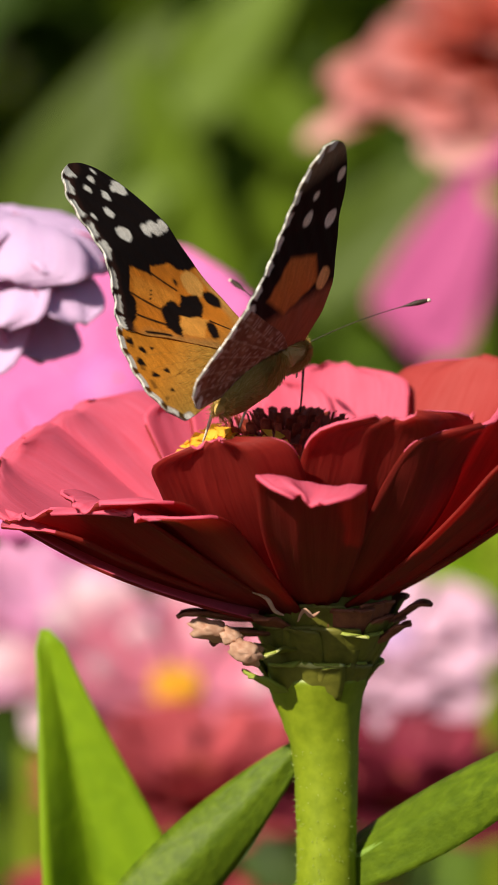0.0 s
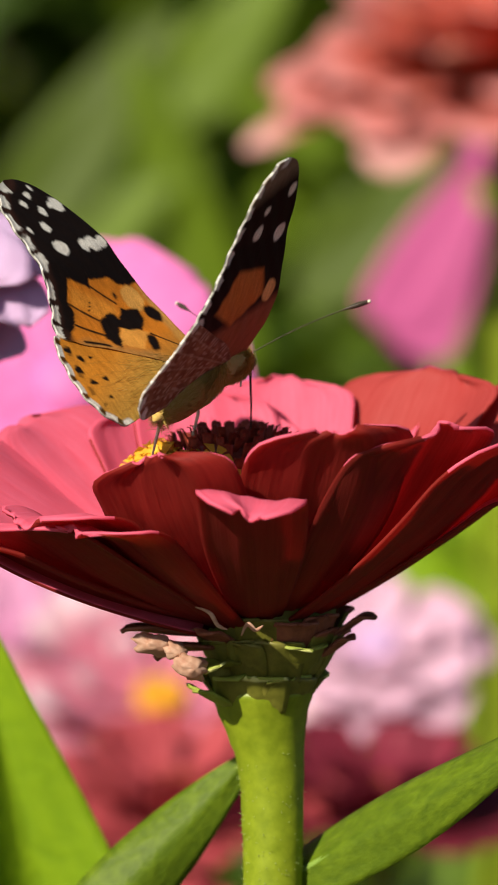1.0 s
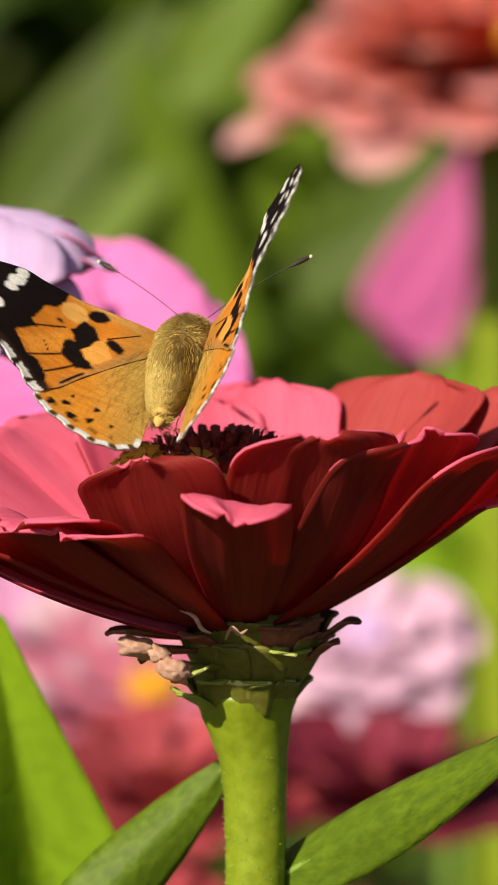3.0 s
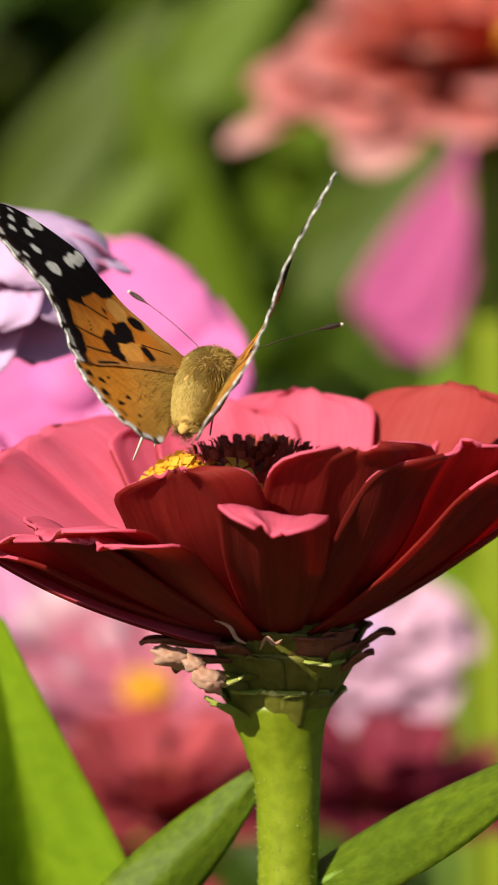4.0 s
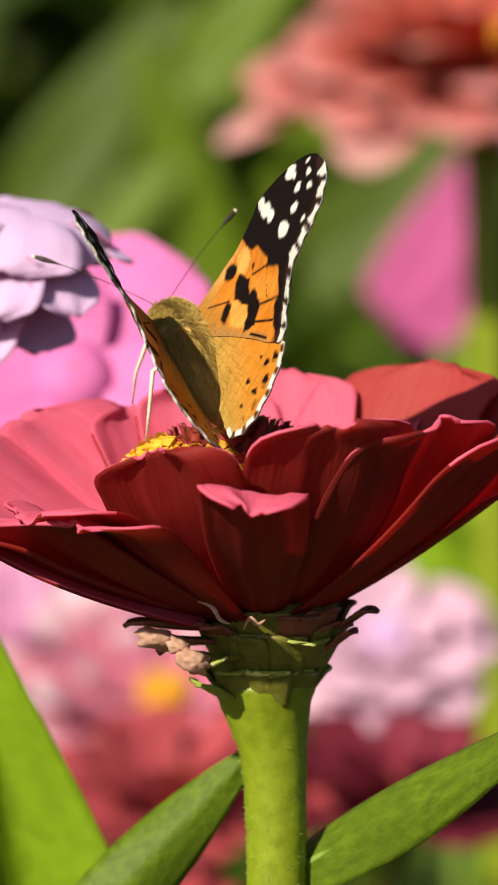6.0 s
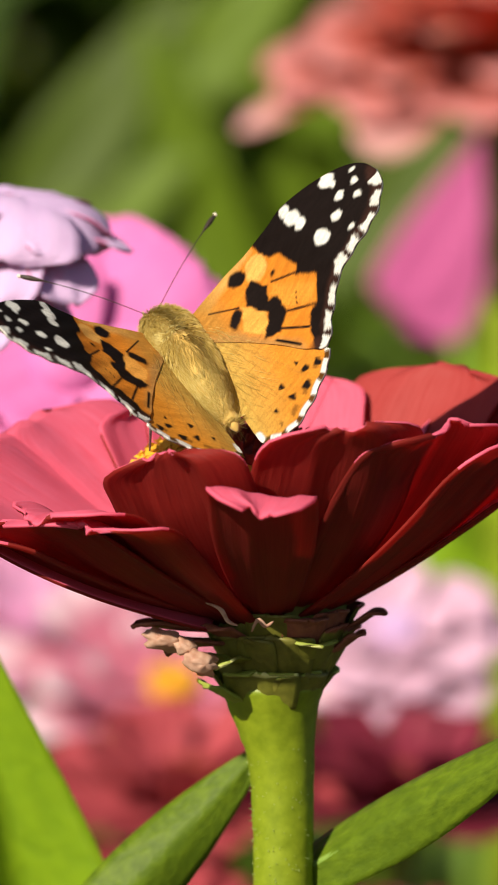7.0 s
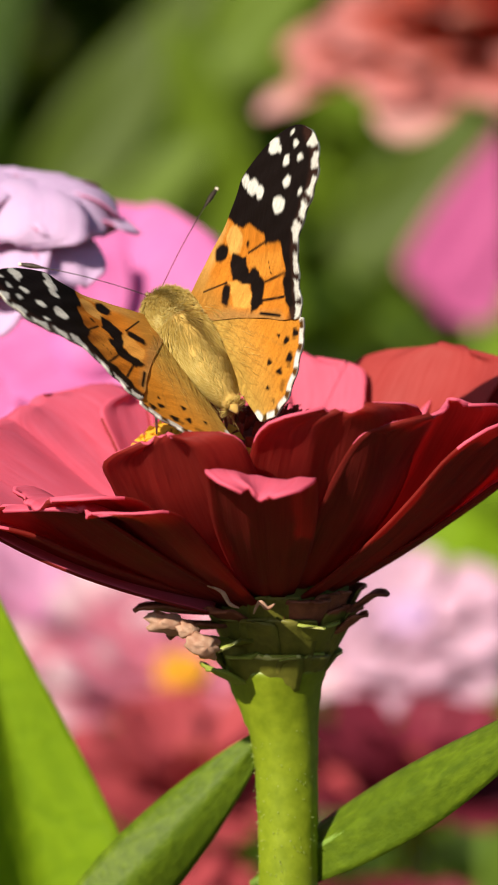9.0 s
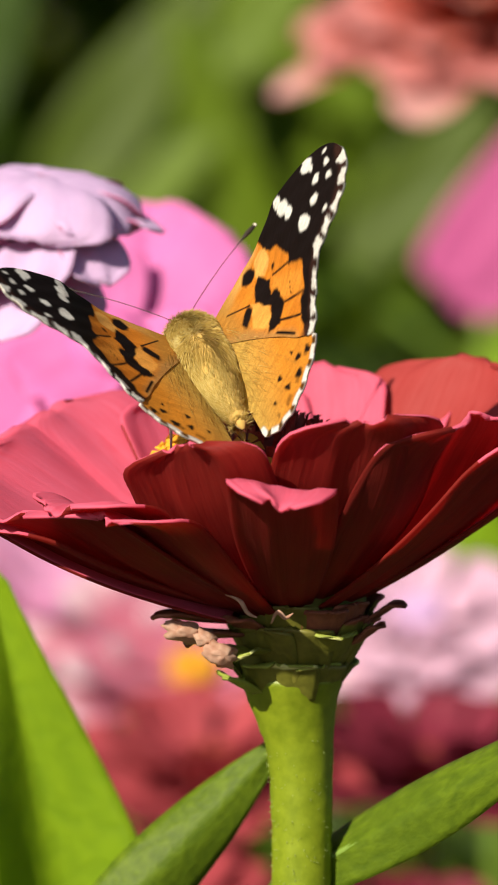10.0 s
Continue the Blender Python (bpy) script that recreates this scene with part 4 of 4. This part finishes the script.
LILAC = garden_zinnia("pale lilac zinnia with ruffled petals, deep rose underneath", (-0.0355, 0.0534, 0.5940), (6, 4, 0), [], (LILAC_UP, LILAC_DOWN), 11, (-0.14, 0.05), LILAC_UP, leaves=((0.10, 200, 0.07, 0.02),), bow=0.45, size=0.912, florets=False,
                      petals=[(-92, 9, 15, 2.5, 24, -0.30, 0.06, -0.14), (-35, 9, 14, 2.8, 20, -0.30, 0.06, -0.14), (-150, 9, 15, 3.0, 22, -0.30, 0.06, -0.12), (30, 9, 14, 4, 22, -0.3, 0.0, -0.1), (90, 9, 14, 5, 24, -0.3, 0.0, -0.1), (150, 9, 16, 4, 24, -0.3, 0.0, -0.1),
                              (-12, 4, 18.5, 3.4, 7, -0.10, 0.06, 0.10), (-52, 3, 16, -2.2, 12, -0.22, 0.16, 0.05), (-96, 3, 17, -2.6, 15, -0.22, 0.16, 0.05), (-142, 2, 18, -2, 17, -0.20, 0.14, 0.05),
                              (-60, -1, 12, -10.0, 13, 0.05, 0.06, 0.10), (-112, -1, 15, -11.0, 16, 0.06, 0.22, 0.10), (-150, -1, 17, -9.0, 16, 0.05, 0.20, 0.10)])
ROSE = garden_zinnia("rose-pink zinnia with broad rounded petals behind the red one", (-0.0290, 0.1408, 0.5710), (55, 6, 0), [], (MAGENTA_UP, MAGENTA_UP), 12, (-0.15, 0.05), MAGENTA_UP, leaves=((0.12, 160, 0.08, 0.022),), bow=0.45, size=0.82, florets=False,
                     petals=[(50, 0, 34, 3, 34, 0.05, 0.06, -0.06), (2, -1, 34, 3, 32, 0.05, 0.06, -0.06), (100, -1, 33, 2, 34, 0.05, 0.06, -0.06), (150, 0, 34, 3, 36, 0.05, 0.06, -0.06), (205, -1, 36, 3, 36, 0.05, 0.06, -0.06), (255, 0, 36, 3, 36, 0.05, 0.06, -0.06), (310, -1, 35, 3, 34, 0.05, 0.06, -0.06), (230, 3, 20, 8, 24, 0.1, 0.06, 0.0), (350, 3, 18, 8, 22, 0.1, 0.06, 0.0), (110, 3, 18, 8, 22, 0.1, 0.06, 0.0)])
SALMON = garden_zinnia("salmon-red zinnia with pale petal ends on a tall stem", (0.0715, 0.6461, 0.6160), (14, -4, 0),
                       [(9, -2, 72, -10, 22, -0.02, 0.05), (12, -1, 62, -3, 32, 0.0, 0.05), (12, 1, 58, 7, 30, 0.05, 0.05), (8, 3, 50, 19, 26, 0.12, 0.05), (7, 4, 36, 26, 20, 0.18, 0.05)], (SALMON_UP, SALMON_DOWN), 13, (0.03, 0.0), inner=(SALMON_RED, SALMON_DOWN), leaves=((0.15, 20, 0.12, 0.04), (0.155, 100, 0.07, 0.04), (0.20, 60, 0.11, 0.045)), thick=2.0, bow=1.2, size=0.95)
MAGENTA = garden_zinnia("magenta-pink zinnia with few broad petals", (0.0785, 0.8768, 0.5790), (75, 0, 0), [], (BLUSH, BLUSH), 14, (0.02, 0.02), BLUSH, leaves=((0.13, 170, 0.09, 0.03),), size=0.78, florets=False,
                        petals=[(240, -1, 80, 4, 33, 0.06, 0.0, 0.06), (250, -3, 84, 3, 30, 0.06, 0.0, 0.06), (70, -1, 40, 4, 30, 0.06, 0.0, 0.06)])
PINK = garden_zinnia("rose-pink zinnia with an orange eye, low in the bed", (-0.0185, 0.5028, 0.4622), (32, 4, 10),
                     [(9, -2, 58, 6, 21, 0.12, 0.08), (8, 1, 46, 18, 17, 0.16, 0.08), (6, 3, 28, 13, 12, 0.16, 0.05)], (PINK_UP, PINK_DOWN), 15, (0.01, 0.03), leaves=((0.09, 150, 0.09, 0.03), (0.09, -20, 0.09, 0.03)), size=0.733)
PALE = garden_zinnia("pale lilac-pink zinnia with crimson petal backs", (0.0360, 0.5213, 0.4735), (40, -4, 0),
                     [(9, -4, 44, -3, 26, 0.05, 0.05), (7, 0, 35, 7, 24, 0.08, 0.08), (5, 3, 22, 12, 18, 0.12, 0.05)], (BLUSH_PALE, PINK_DOWN), 16, (0.02, 0.03), LILAC_UP, leaves=((0.10, 40, 0.09, 0.03), (0.10, 200, 0.08, 0.03)), size=0.66)
ORCHID = garden_zinnia("orchid-pink zinnia at the edge of the bed", (-0.0569, 0.6126, 0.4639), (26, 12, 0),
                       [(11, -2, 50, 6, 24, 0.12, 0.08), (10, 1, 42, 14, 21, 0.16, 0.08), (7, 3, 28, 17, 16, 0.16, 0.05)], (ORCHID_UP, PINK_DOWN), 19, (0.01, 0.03), ORCHID_UP, leaves=((0.10, 120, 0.09, 0.03),), size=0.733)
CRIMSON = [
    garden_zinnia("rose-red zinnia low among the others", (-0.0134, 0.4269, 0.4528), (12, 0, 0),
                  [(13, -2, 50, 4, 24, 0.12, 0.05), (9, 1, 34, 17, 18, 0.2, 0.05), (7, 3, 24, 20, 14, 0.2, 0.05)], (ROSY, ROSY), 17, (0.0, 0.03), DISK_RED, size=0.733),
    garden_zinnia("deep crimson zinnia low among the others", (0.0350, 0.4243, 0.4520), (6, 0, 30),
                  [(14, -2, 58, 5, 26, 0.12, 0.05), (10, 1, 39, 18, 19, 0.2, 0.05), (7, 3, 27, 22, 15, 0.2, 0.05)], (DEEP, DEEP), 18, (0.0, 0.03), DISK_RED, size=0.733),
    garden_zinnia("rose-red zinnia low among the others", (-0.0230, 0.3900, 0.4300), (16, 0, 15),
                  [(11, -2, 46, 4, 24, 0.12, 0.05), (8, 1, 32, 15, 18, 0.2, 0.05), (6, 3, 22, 18, 14, 0.2, 0.05)], (ROSY, ROSY), 27, (0.0, 0.03), DISK_RED, size=0.70),
    garden_zinnia("deep crimson zinnia low among the others", (0.0330, 0.3850, 0.4215), (14, 0, 50),
                  [(11, -2, 50, 4, 26, 0.12, 0.05), (8, 1, 34, 15, 19, 0.2, 0.05), (6, 3, 23, 18, 15, 0.2, 0.05)], (DEEP, DEEP), 28, (0.0, 0.03), DISK_RED, size=0.70),
]


def near_leaf():
    """The large leaf of the next plant: one half faces the sun, the other lies in its own shade."""
    ob = thing("leaf_shoot", "broad bright green leaf on a young zinnia shoot", "plant", pose(-0.0252, 0.0489, 0.4660))
    leaf = part("leaf", leaf_mesh(0.080, 0.0235, 0.0, 0.05, 0.65, 21, (LEAF_BRIGHT, LEAF_BRIGHT), 34, 13, point=1.25), ob, "", pose(0, 0, 0, 0, -11, 0) @ pose(0, 0, 0, 0, -92, 110))
    part("rib", tube_mesh("rib", [(0.080 * s, 0, -0.05 * 0.080 * s * s - 0.0003) for s in np.linspace(0, 0.97, 18)], [0.0009 * (1 - 0.85 * s) for s in np.linspace(0, 1, 18)], RIB, 8), leaf)
    part("stem", tube_mesh("stem", [(0.01 * s, 0.004 * s, 0.001 - 0.52 * s) for s in np.linspace(0, 1, 10)], [0.0022 + 0.001 * s for s in np.linspace(0, 1, 10)], STEM, 12), ob)
    return ob


NEAR_LEAF = near_leaf()


# ---- leafy plants behind ----
def leafy_plant(x, y, leaves, seed):
    """leaves: rows of (x and z of the stalk's end, x and z of the tip, width, material), metres; the blades turn to the sun."""
    rnd = random.Random(seed)
    ob = thing("leafy_plant", "tall plant with long green leaves, out of focus", "plant", pose(x, y, 0), "leafy plants behind the flowers")
    top = max(row[1] for row in leaves)
    part("stem", tube_mesh("stem", [(0.01 * math.sin(3 * s), 0, -0.03 + (top + 0.03) * s) for s in np.linspace(0, 1, 12)], [0.006 - 0.003 * i / 11 for i in range(12)], STEM_DARK, 10), ob)
    for k, (x0, z0, x1, z1, w, mat) in enumerate(leaves):
        length = math.hypot(x1 - x0, z1 - z0)
        turn = math.degrees(math.atan2(z1 - z0, x1 - x0))
        m = pose(x0 - x, rnd.uniform(-0.03, 0.03), z0, 0, -turn, 0) @ pose(0, 0, 0, 68 + rnd.uniform(-8, 8), 0, 0)
        part("leaf", leaf_mesh(length, w, 0.0, rnd.uniform(-0.1, 0.1), 0.22, seed + k, (mat, mat), 18, 9), ob, m=m)
        stalk = [(0.01 * math.sin(3 * z0 / top) * (1 - q) + (x0 - x) * q, 0, (z0 - 0.05) * (1 - q) + z0 * q) for q in np.linspace(0, 1, 6)]
        part("stalk", tube_mesh("stalk", stalk, [0.0022] * 6, STEM_DARK, 8), ob)
    return ob


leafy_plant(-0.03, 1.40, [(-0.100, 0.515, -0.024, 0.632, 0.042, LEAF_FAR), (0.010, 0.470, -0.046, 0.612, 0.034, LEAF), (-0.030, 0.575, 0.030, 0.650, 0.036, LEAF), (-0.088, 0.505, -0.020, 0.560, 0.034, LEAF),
                          (0.020, 0.520, -0.010, 0.600, 0.03, LEAF), (0.0, 0.600, 0.045, 0.560, 0.032, LEAF), (-0.05, 0.44, -0.10, 0.50, 0.04, LEAF_SHADED), (0.0, 0.40, 0.05, 0.46, 0.04, LEAF_SHADED)], 61)
leafy_plant(0.085, 1.32, [(0.030, 0.505, 0.090, 0.575, 0.038, LEAF_FAR), (0.100, 0.480, 0.080, 0.560, 0.03, LEAF), (0.062, 0.375, 0.104, 0.478, 0.052, LEAF_BRIGHT), (0.090, 0.370, 0.130, 0.450, 0.045, LEAF_BRIGHT), (0.06, 0.42, 0.02, 0.47, 0.03, LEAF_SHADED), (0.10, 0.44, 0.15, 0.48, 0.03, LEAF_SHADED)], 73)
leafy_plant(-0.16, 1.45, [(-0.15, 0.54, -0.10, 0.63, 0.035, LEAF_SHADED), (-0.13, 0.46, -0.08, 0.53, 0.035, LEAF_SHADED), (-0.17, 0.58, -0.14, 0.68, 0.035, LEAF_SHADED), (-0.15, 0.40, -0.10, 0.45, 0.04, LEAF_SHADED)], 85)
# the darkest leaves of these banks carry their shade in the material
hedge("shrub", "sunlit green shrub far out of focus", -0.03, 0.9, 2.1, 2.5, 0.95, 9000, 0.06, [LEAF, LEAF_SHADED, LEAF_SHADED], 8)
hedge("hedge", "green hedge behind the flower bed, shade put into its leaf colour", -2.6, 2.6, 2.7, 3.5, 2.2, 24000, 0.14, [LEAF_SHADED, LEAF_SHADED, LEAF], 31)
hedge("low_foliage", "low foliage between the stems, shade put into its leaf colour", -0.7, 0.7, 0.75, 1.9, 0.34, 6000, 0.05, [LEAF_SHADED, LEAF], 32)

# ---- what moves ----
# the butterfly: seconds; millimetres x, y, z; degrees about x, y, z; how far its left and right wings are raised, and how far each is twisted
FLIGHT = [
    (0, 4.7, -11.8, 587.9, 7.9, 3.8, -24.4, 53.0, 69.6, 5.1, -4.8),
    (0.5, 4.9, -10.5, 585.2, 9.4, 1.0, -24.2, 55.1, 61.5, 4.5, 2.1),
    (1, -2.5, -9.9, 586.3, 6.8, -2.2, -27.3, 56.0, 60.4, 3.5, -0.5),
    (1.5, -3.5, -11.9, 586.2, 8.4, -3.4, -21.1, 60.0, 60.5, 3.2, 2.1),
    (2, -0.4, -10.0, 587.9, 22.2, -11.9, -21.5, 53.5, 47.8, 5.0, 10.9),
    (2.5, -3.7, -11.8, 588.1, 18.2, -4.8, -12.1, 38.4, 54.0, 7.3, 8.8),
    (2.7, -7.0, -12.1, 588.8, 18.6, -5.0, -12.5, 35.9, 56.3, 9.4, 8.1),
    (3.8, -2.8, -16.0, 584.6, 10.1, 11.1, -9.3, 35.1, 73.2, 6.8, 2.6),
    (4, -2.9, -16.0, 584.6, 7.6, 8.1, -8.2, 41.5, 71.1, 7.2, 2.6),
    (4.5, -7.5, -13.7, 586.6, 4.8, 0.4, -8.5, 49.8, 67.0, 7.1, -0.6),
    (5, -5.3, -15.2, 585.5, 3.8, -0.9, -5.4, 57.1, 68.9, 7.0, -2.5),
    (5.5, -3.0, -5.8, 586.0, 19.7, -6.3, 6.5, 70.2, 59.0, 0.9, -0.1),
    (6, -7.2, -2.6, 587.8, 28.3, -11.4, 17.4, 65.8, 64.2, 3.9, -6.2),
    (6.2, -6.3, -3.1, 586.1, 26.4, -19.3, 17.4, 67.0, 58.4, -0.5, -1.7),
    (7.3, -10.3, -8.4, 586.2, 25.0, -12.0, 22.0, 27.7, 50.2, 8.6, 4.2),
    (7.5, -10.8, -8.7, 586.6, 23.4, -9.9, 21.8, 23.5, 53.7, 9.2, 4.1),
    (8, -8.2, -9.0, 586.7, 25.5, -16.7, 20.8, 44.6, 62.9, 8.0, 0.6),
    (8.5, -9.9, -9.4, 585.2, 27.1, -17.0, 17.6, 32.3, 50.3, 10.4, 7.4),
    (9, -11.6, -9.4, 586.9, 26.3, -19.4, 17.2, 49.5, 62.4, 7.0, 2.0),
    (9.5, -10.5, -10.9, 585.8, 23.3, -18.0, 16.2, 46.0, 62.2, 6.5, 2.6),
    (10, -9.8, -11.7, 583.5, 20.9, -15.7, 12.6, 49.0, 58.7, 6.2, 3.0),
]

# swaying in the wind: seconds, millimetres to the right and up, degrees of lean
SWAY_RED = [
    (0, 10.2, 3.9, 0.3), (0.2, 7.3, 2.9, 0.7), (0.5, 11.2, 1.1, 1.2), (1, 3.3, 1.9, -0.1), (1.5, 3.0, 1.6, 0.0), (2, 7.4, 0.5, 0.1), (2.5, 5.3, 0.9, 0.2), (2.7, 0.7, 1.0, 0.3), (3.8, 5.8, -1.7, 0.6), (4, 5.9, -1.0, 0.7), (4.2, 2.9, 0.1, 0.1), (4.5, 0.9, 1.9, -0.8), (5, 2.7, -0.3, -0.3), (5.5, 5.0, -0.9, 0.4), (6, 2.7, 1.0, -0.3), (6.2, 4.3, -0.3, -0.3), (7.3, 0.9, -0.5, -0.0), (7.5, 0.0, -0.0, 0.0), (8, 3.3, 0.1, 0.1), (8.5, 1.4, -2.4, -0.1), (9, -0.0, -0.0, -0.7), (9.5, 1.5, -0.6, -0.3), (10, 1.5, -2.0, 0.2),
]
SWAY_PINK = [
    (0, 6.3, 7.2, 0.0), (0.5, 7.5, 4.8, 0.0), (1, 1.8, 3.1, 0.0), (1.5, 0.4, 4.3, 0.0), (2, 2.0, 1.4, 0.0), (2.5, 1.1, 4.3, 0.0), (4, -2.2, 2.9, 0.0), (4.5, 1.6, 1.4, 0.0), (5, -2.0, 2.9, 0.0), (5.5, -2.2, 0.9, 0.0), (6, 0.5, 0.9, 0.0), (7.5, 0.0, -0.0, 0.0), (8, -2.5, -0.0, 0.0), (8.5, -1.1, -0.2, 0.0), (9, -3.6, -0.9, 0.0), (9.5, -1.1, -0.9, 0.0), (10, -1.8, -1.3, 0.0),
]
SWAY_PINKR = [
    (0, 3.6, 6.1, 0.0), (0.5, 4.8, 4.1, 0.0), (1, -1.3, 3.1, 0.0), (1.5, -1.1, 4.1, 0.0), (2, 1.3, 2.2, 0.0), (2.5, -1.3, 4.3, 0.0), (4, -4.8, 3.1, 0.0), (4.5, 1.1, 1.4, 0.0), (5, -4.1, 3.6, 0.0), (5.5, -4.0, 1.6, 0.0), (6, -0.2, 1.4, 0.0), (7.5, 0.0, -0.0, 0.0), (8, -2.2, 0.5, 0.0), (8.5, -0.4, -0.0, 0.0), (9, -2.9, -0.2, 0.0), (9.5, -0.5, -0.5, 0.0), (10, -1.1, -0.5, 0.0),
]
SWAY_MAG = [
    (0, 5.7, 2.5, 0.0), (0.5, -0.5, 1.0, 0.0), (1, 2.0, 1.7, 0.0), (1.5, 3.7, 1.2, 0.0), (2, -0.7, -0.2, 0.0), (2.5, 2.7, 0.7, 0.0), (4, -1.0, -1.0, 0.0), (4.5, 3.0, 0.7, 0.0), (5, -0.7, 0.2, 0.0), (5.5, 0.7, -0.2, 0.0), (6, 1.0, 2.0, 0.0), (7.5, 0.0, -0.0, 0.0), (8, 1.7, 1.7, 0.0), (8.5, 2.7, -1.0, 0.0), (9, 3.7, 1.5, 0.0), (9.5, 5.5, -1.7, 0.0), (10, 7.4, 1.2, 0.0),
]
SWAY_SALMON = [
    (0, 20.2, 2.3, 0.0), (0.2, 13.4, 1.5, 0.0), (0.5, 2.8, -0.0, 0.0), (1, 3.0, -0.0, 0.0), (1.5, 6.3, 0.4, 0.0), (2, -3.3, -0.5, 0.0), (2.5, 1.1, -0.7, 0.0), (2.7, -0.2, -1.1, 0.0), (3.8, -3.7, -1.7, 0.0), (4, -2.3, -1.9, 0.0), (4.2, -2.2, -1.2, 0.0), (4.5, 1.8, -0.7, 0.0), (5, 0.7, -0.9, 0.0), (5.5, -4.2, -1.8, 0.0), (6, -7.0, -2.5, 0.0), (6.2, -2.3, -1.2, 0.0), (7.3, -4.2, -1.4, 0.0), (7.5, 0.0, -0.0, 0.0), (8, 1.6, 2.8, 0.0), (8.5, -3.2, 0.4, 0.0), (9, -4.4, -0.4, 0.0), (9.5, -4.0, -0.4, 0.0), (10, -1.8, 3.0, 0.0),
]
SWAY_LILAC = [
    (0, 5.3, 0.3, 0.0), (0.5, 4.6, -0.4, 0.0), (1, -2.8, -0.2, 0.0), (1.5, 0.8, -0.2, 0.0), (2, 8.2, -0.8, 0.0), (2.5, 6.4, -0.3, 0.0), (2.7, 1.9, -0.6, 0.0), (3.8, 5.9, -1.4, 0.0), (4, 4.8, -1.5, 0.0), (4.2, 2.7, -0.8, 0.0), (4.5, 1.3, -0.5, 0.0), (5, 3.0, -0.9, 0.0), (5.5, 3.3, -1.2, 0.0), (6, 3.7, -0.6, 0.0), (6.2, 3.5, -0.8, 0.0), (7.3, 0.8, -0.2, 0.0), (7.5, 0.0, -0.0, 0.0), (8, 2.8, 0.3, 0.0), (8.5, 2.9, -0.5, 0.0), (9, -0.1, 0.2, 0.0), (9.5, 2.7, -0.1, 0.0), (10, 2.7, -0.5, 0.0),
]
SWAY_LEAF = [
    (0, 15.0, 0.2, 0.0), (0.5, 11.7, 4.3, 0.0), (1, 4.6, 3.7, 0.0), (1.5, 4.3, 3.3, 0.0), (2, 9.3, 2.5, 0.0), (2.5, 7.0, 2.8, 0.0), (4, 6.8, 2.0, 0.0), (4.5, 2.4, 4.0, 0.0), (5, 3.0, 3.9, 0.0), (5.5, 4.0, 3.7, 0.0), (6, 2.0, 4.7, 0.0), (7.5, 0.0, -0.0, 0.0), (8, 1.9, 3.4, 0.0), (8.5, 0.7, 3.1, 0.0), (9, -1.2, 4.1, 0.0), (9.5, 0.8, 3.5, 0.0), (10, 0.4, 3.0, 0.0),
]
SWAY_ROSE = [
    (0, 12.7, -1.5, 0.0), (0.5, 12.2, -2.6, 0.0), (1, 4.4, -0.4, 0.0), (1.5, 4.8, -0.7, 0.0), (2, 5.1, -4.9, 0.0), (2.5, 3.8, -1.9, 0.0), (4, 4.3, -1.8, 0.0), (4.5, 4.3, -1.4, 0.0), (5, 3.9, -1.5, 0.0), (5.5, 4.6, -2.0, 0.0), (6, 3.0, -1.8, 0.0), (7.5, 0.0, -0.0, 0.0), (8, 3.1, -0.1, 0.0), (8.5, 3.6, -1.0, 0.0), (9, 1.1, -0.8, 0.0), (9.5, 2.4, -0.3, 0.0), (10, 3.2, -1.4, 0.0),
]


def motions():
    sway(RED, SWAY_RED)
    for flower, rows in ((PINK, SWAY_PINK), (CRIMSON[0], SWAY_PINK), (ORCHID, SWAY_PINK), (CRIMSON[1], SWAY_PINKR), (CRIMSON[2], SWAY_PINK), (CRIMSON[3], SWAY_PINKR), (PALE, SWAY_PINKR), (MAGENTA, SWAY_MAG)):
        sway(flower, rows, 0.733)
    sway(SALMON, SWAY_SALMON, 0.86)
    sway(LILAC, SWAY_LILAC, 0.912)
    sway(ROSE, SWAY_ROSE, 0.82)
    sway(NEAR_LEAF, SWAY_LEAF, 0.94)
    walk(BUTTERFLY, [(r[0], pose(r[1] / 1000, r[2] / 1000, r[3] / 1000, *r[4:7])) for r in FLIGHT])
    for side, col in ((1, 8), (-1, 7)):
        for wing in WINGS["right" if side > 0 else "left"]:
            walk(wing, [(r[0], pose(side * 0.0023, 0.0039, 0.00015, 0, -side * r[col], 0) @ pose(0, 0, 0, r[col + 2], 0, 0)) for r in FLIGHT])


motions()
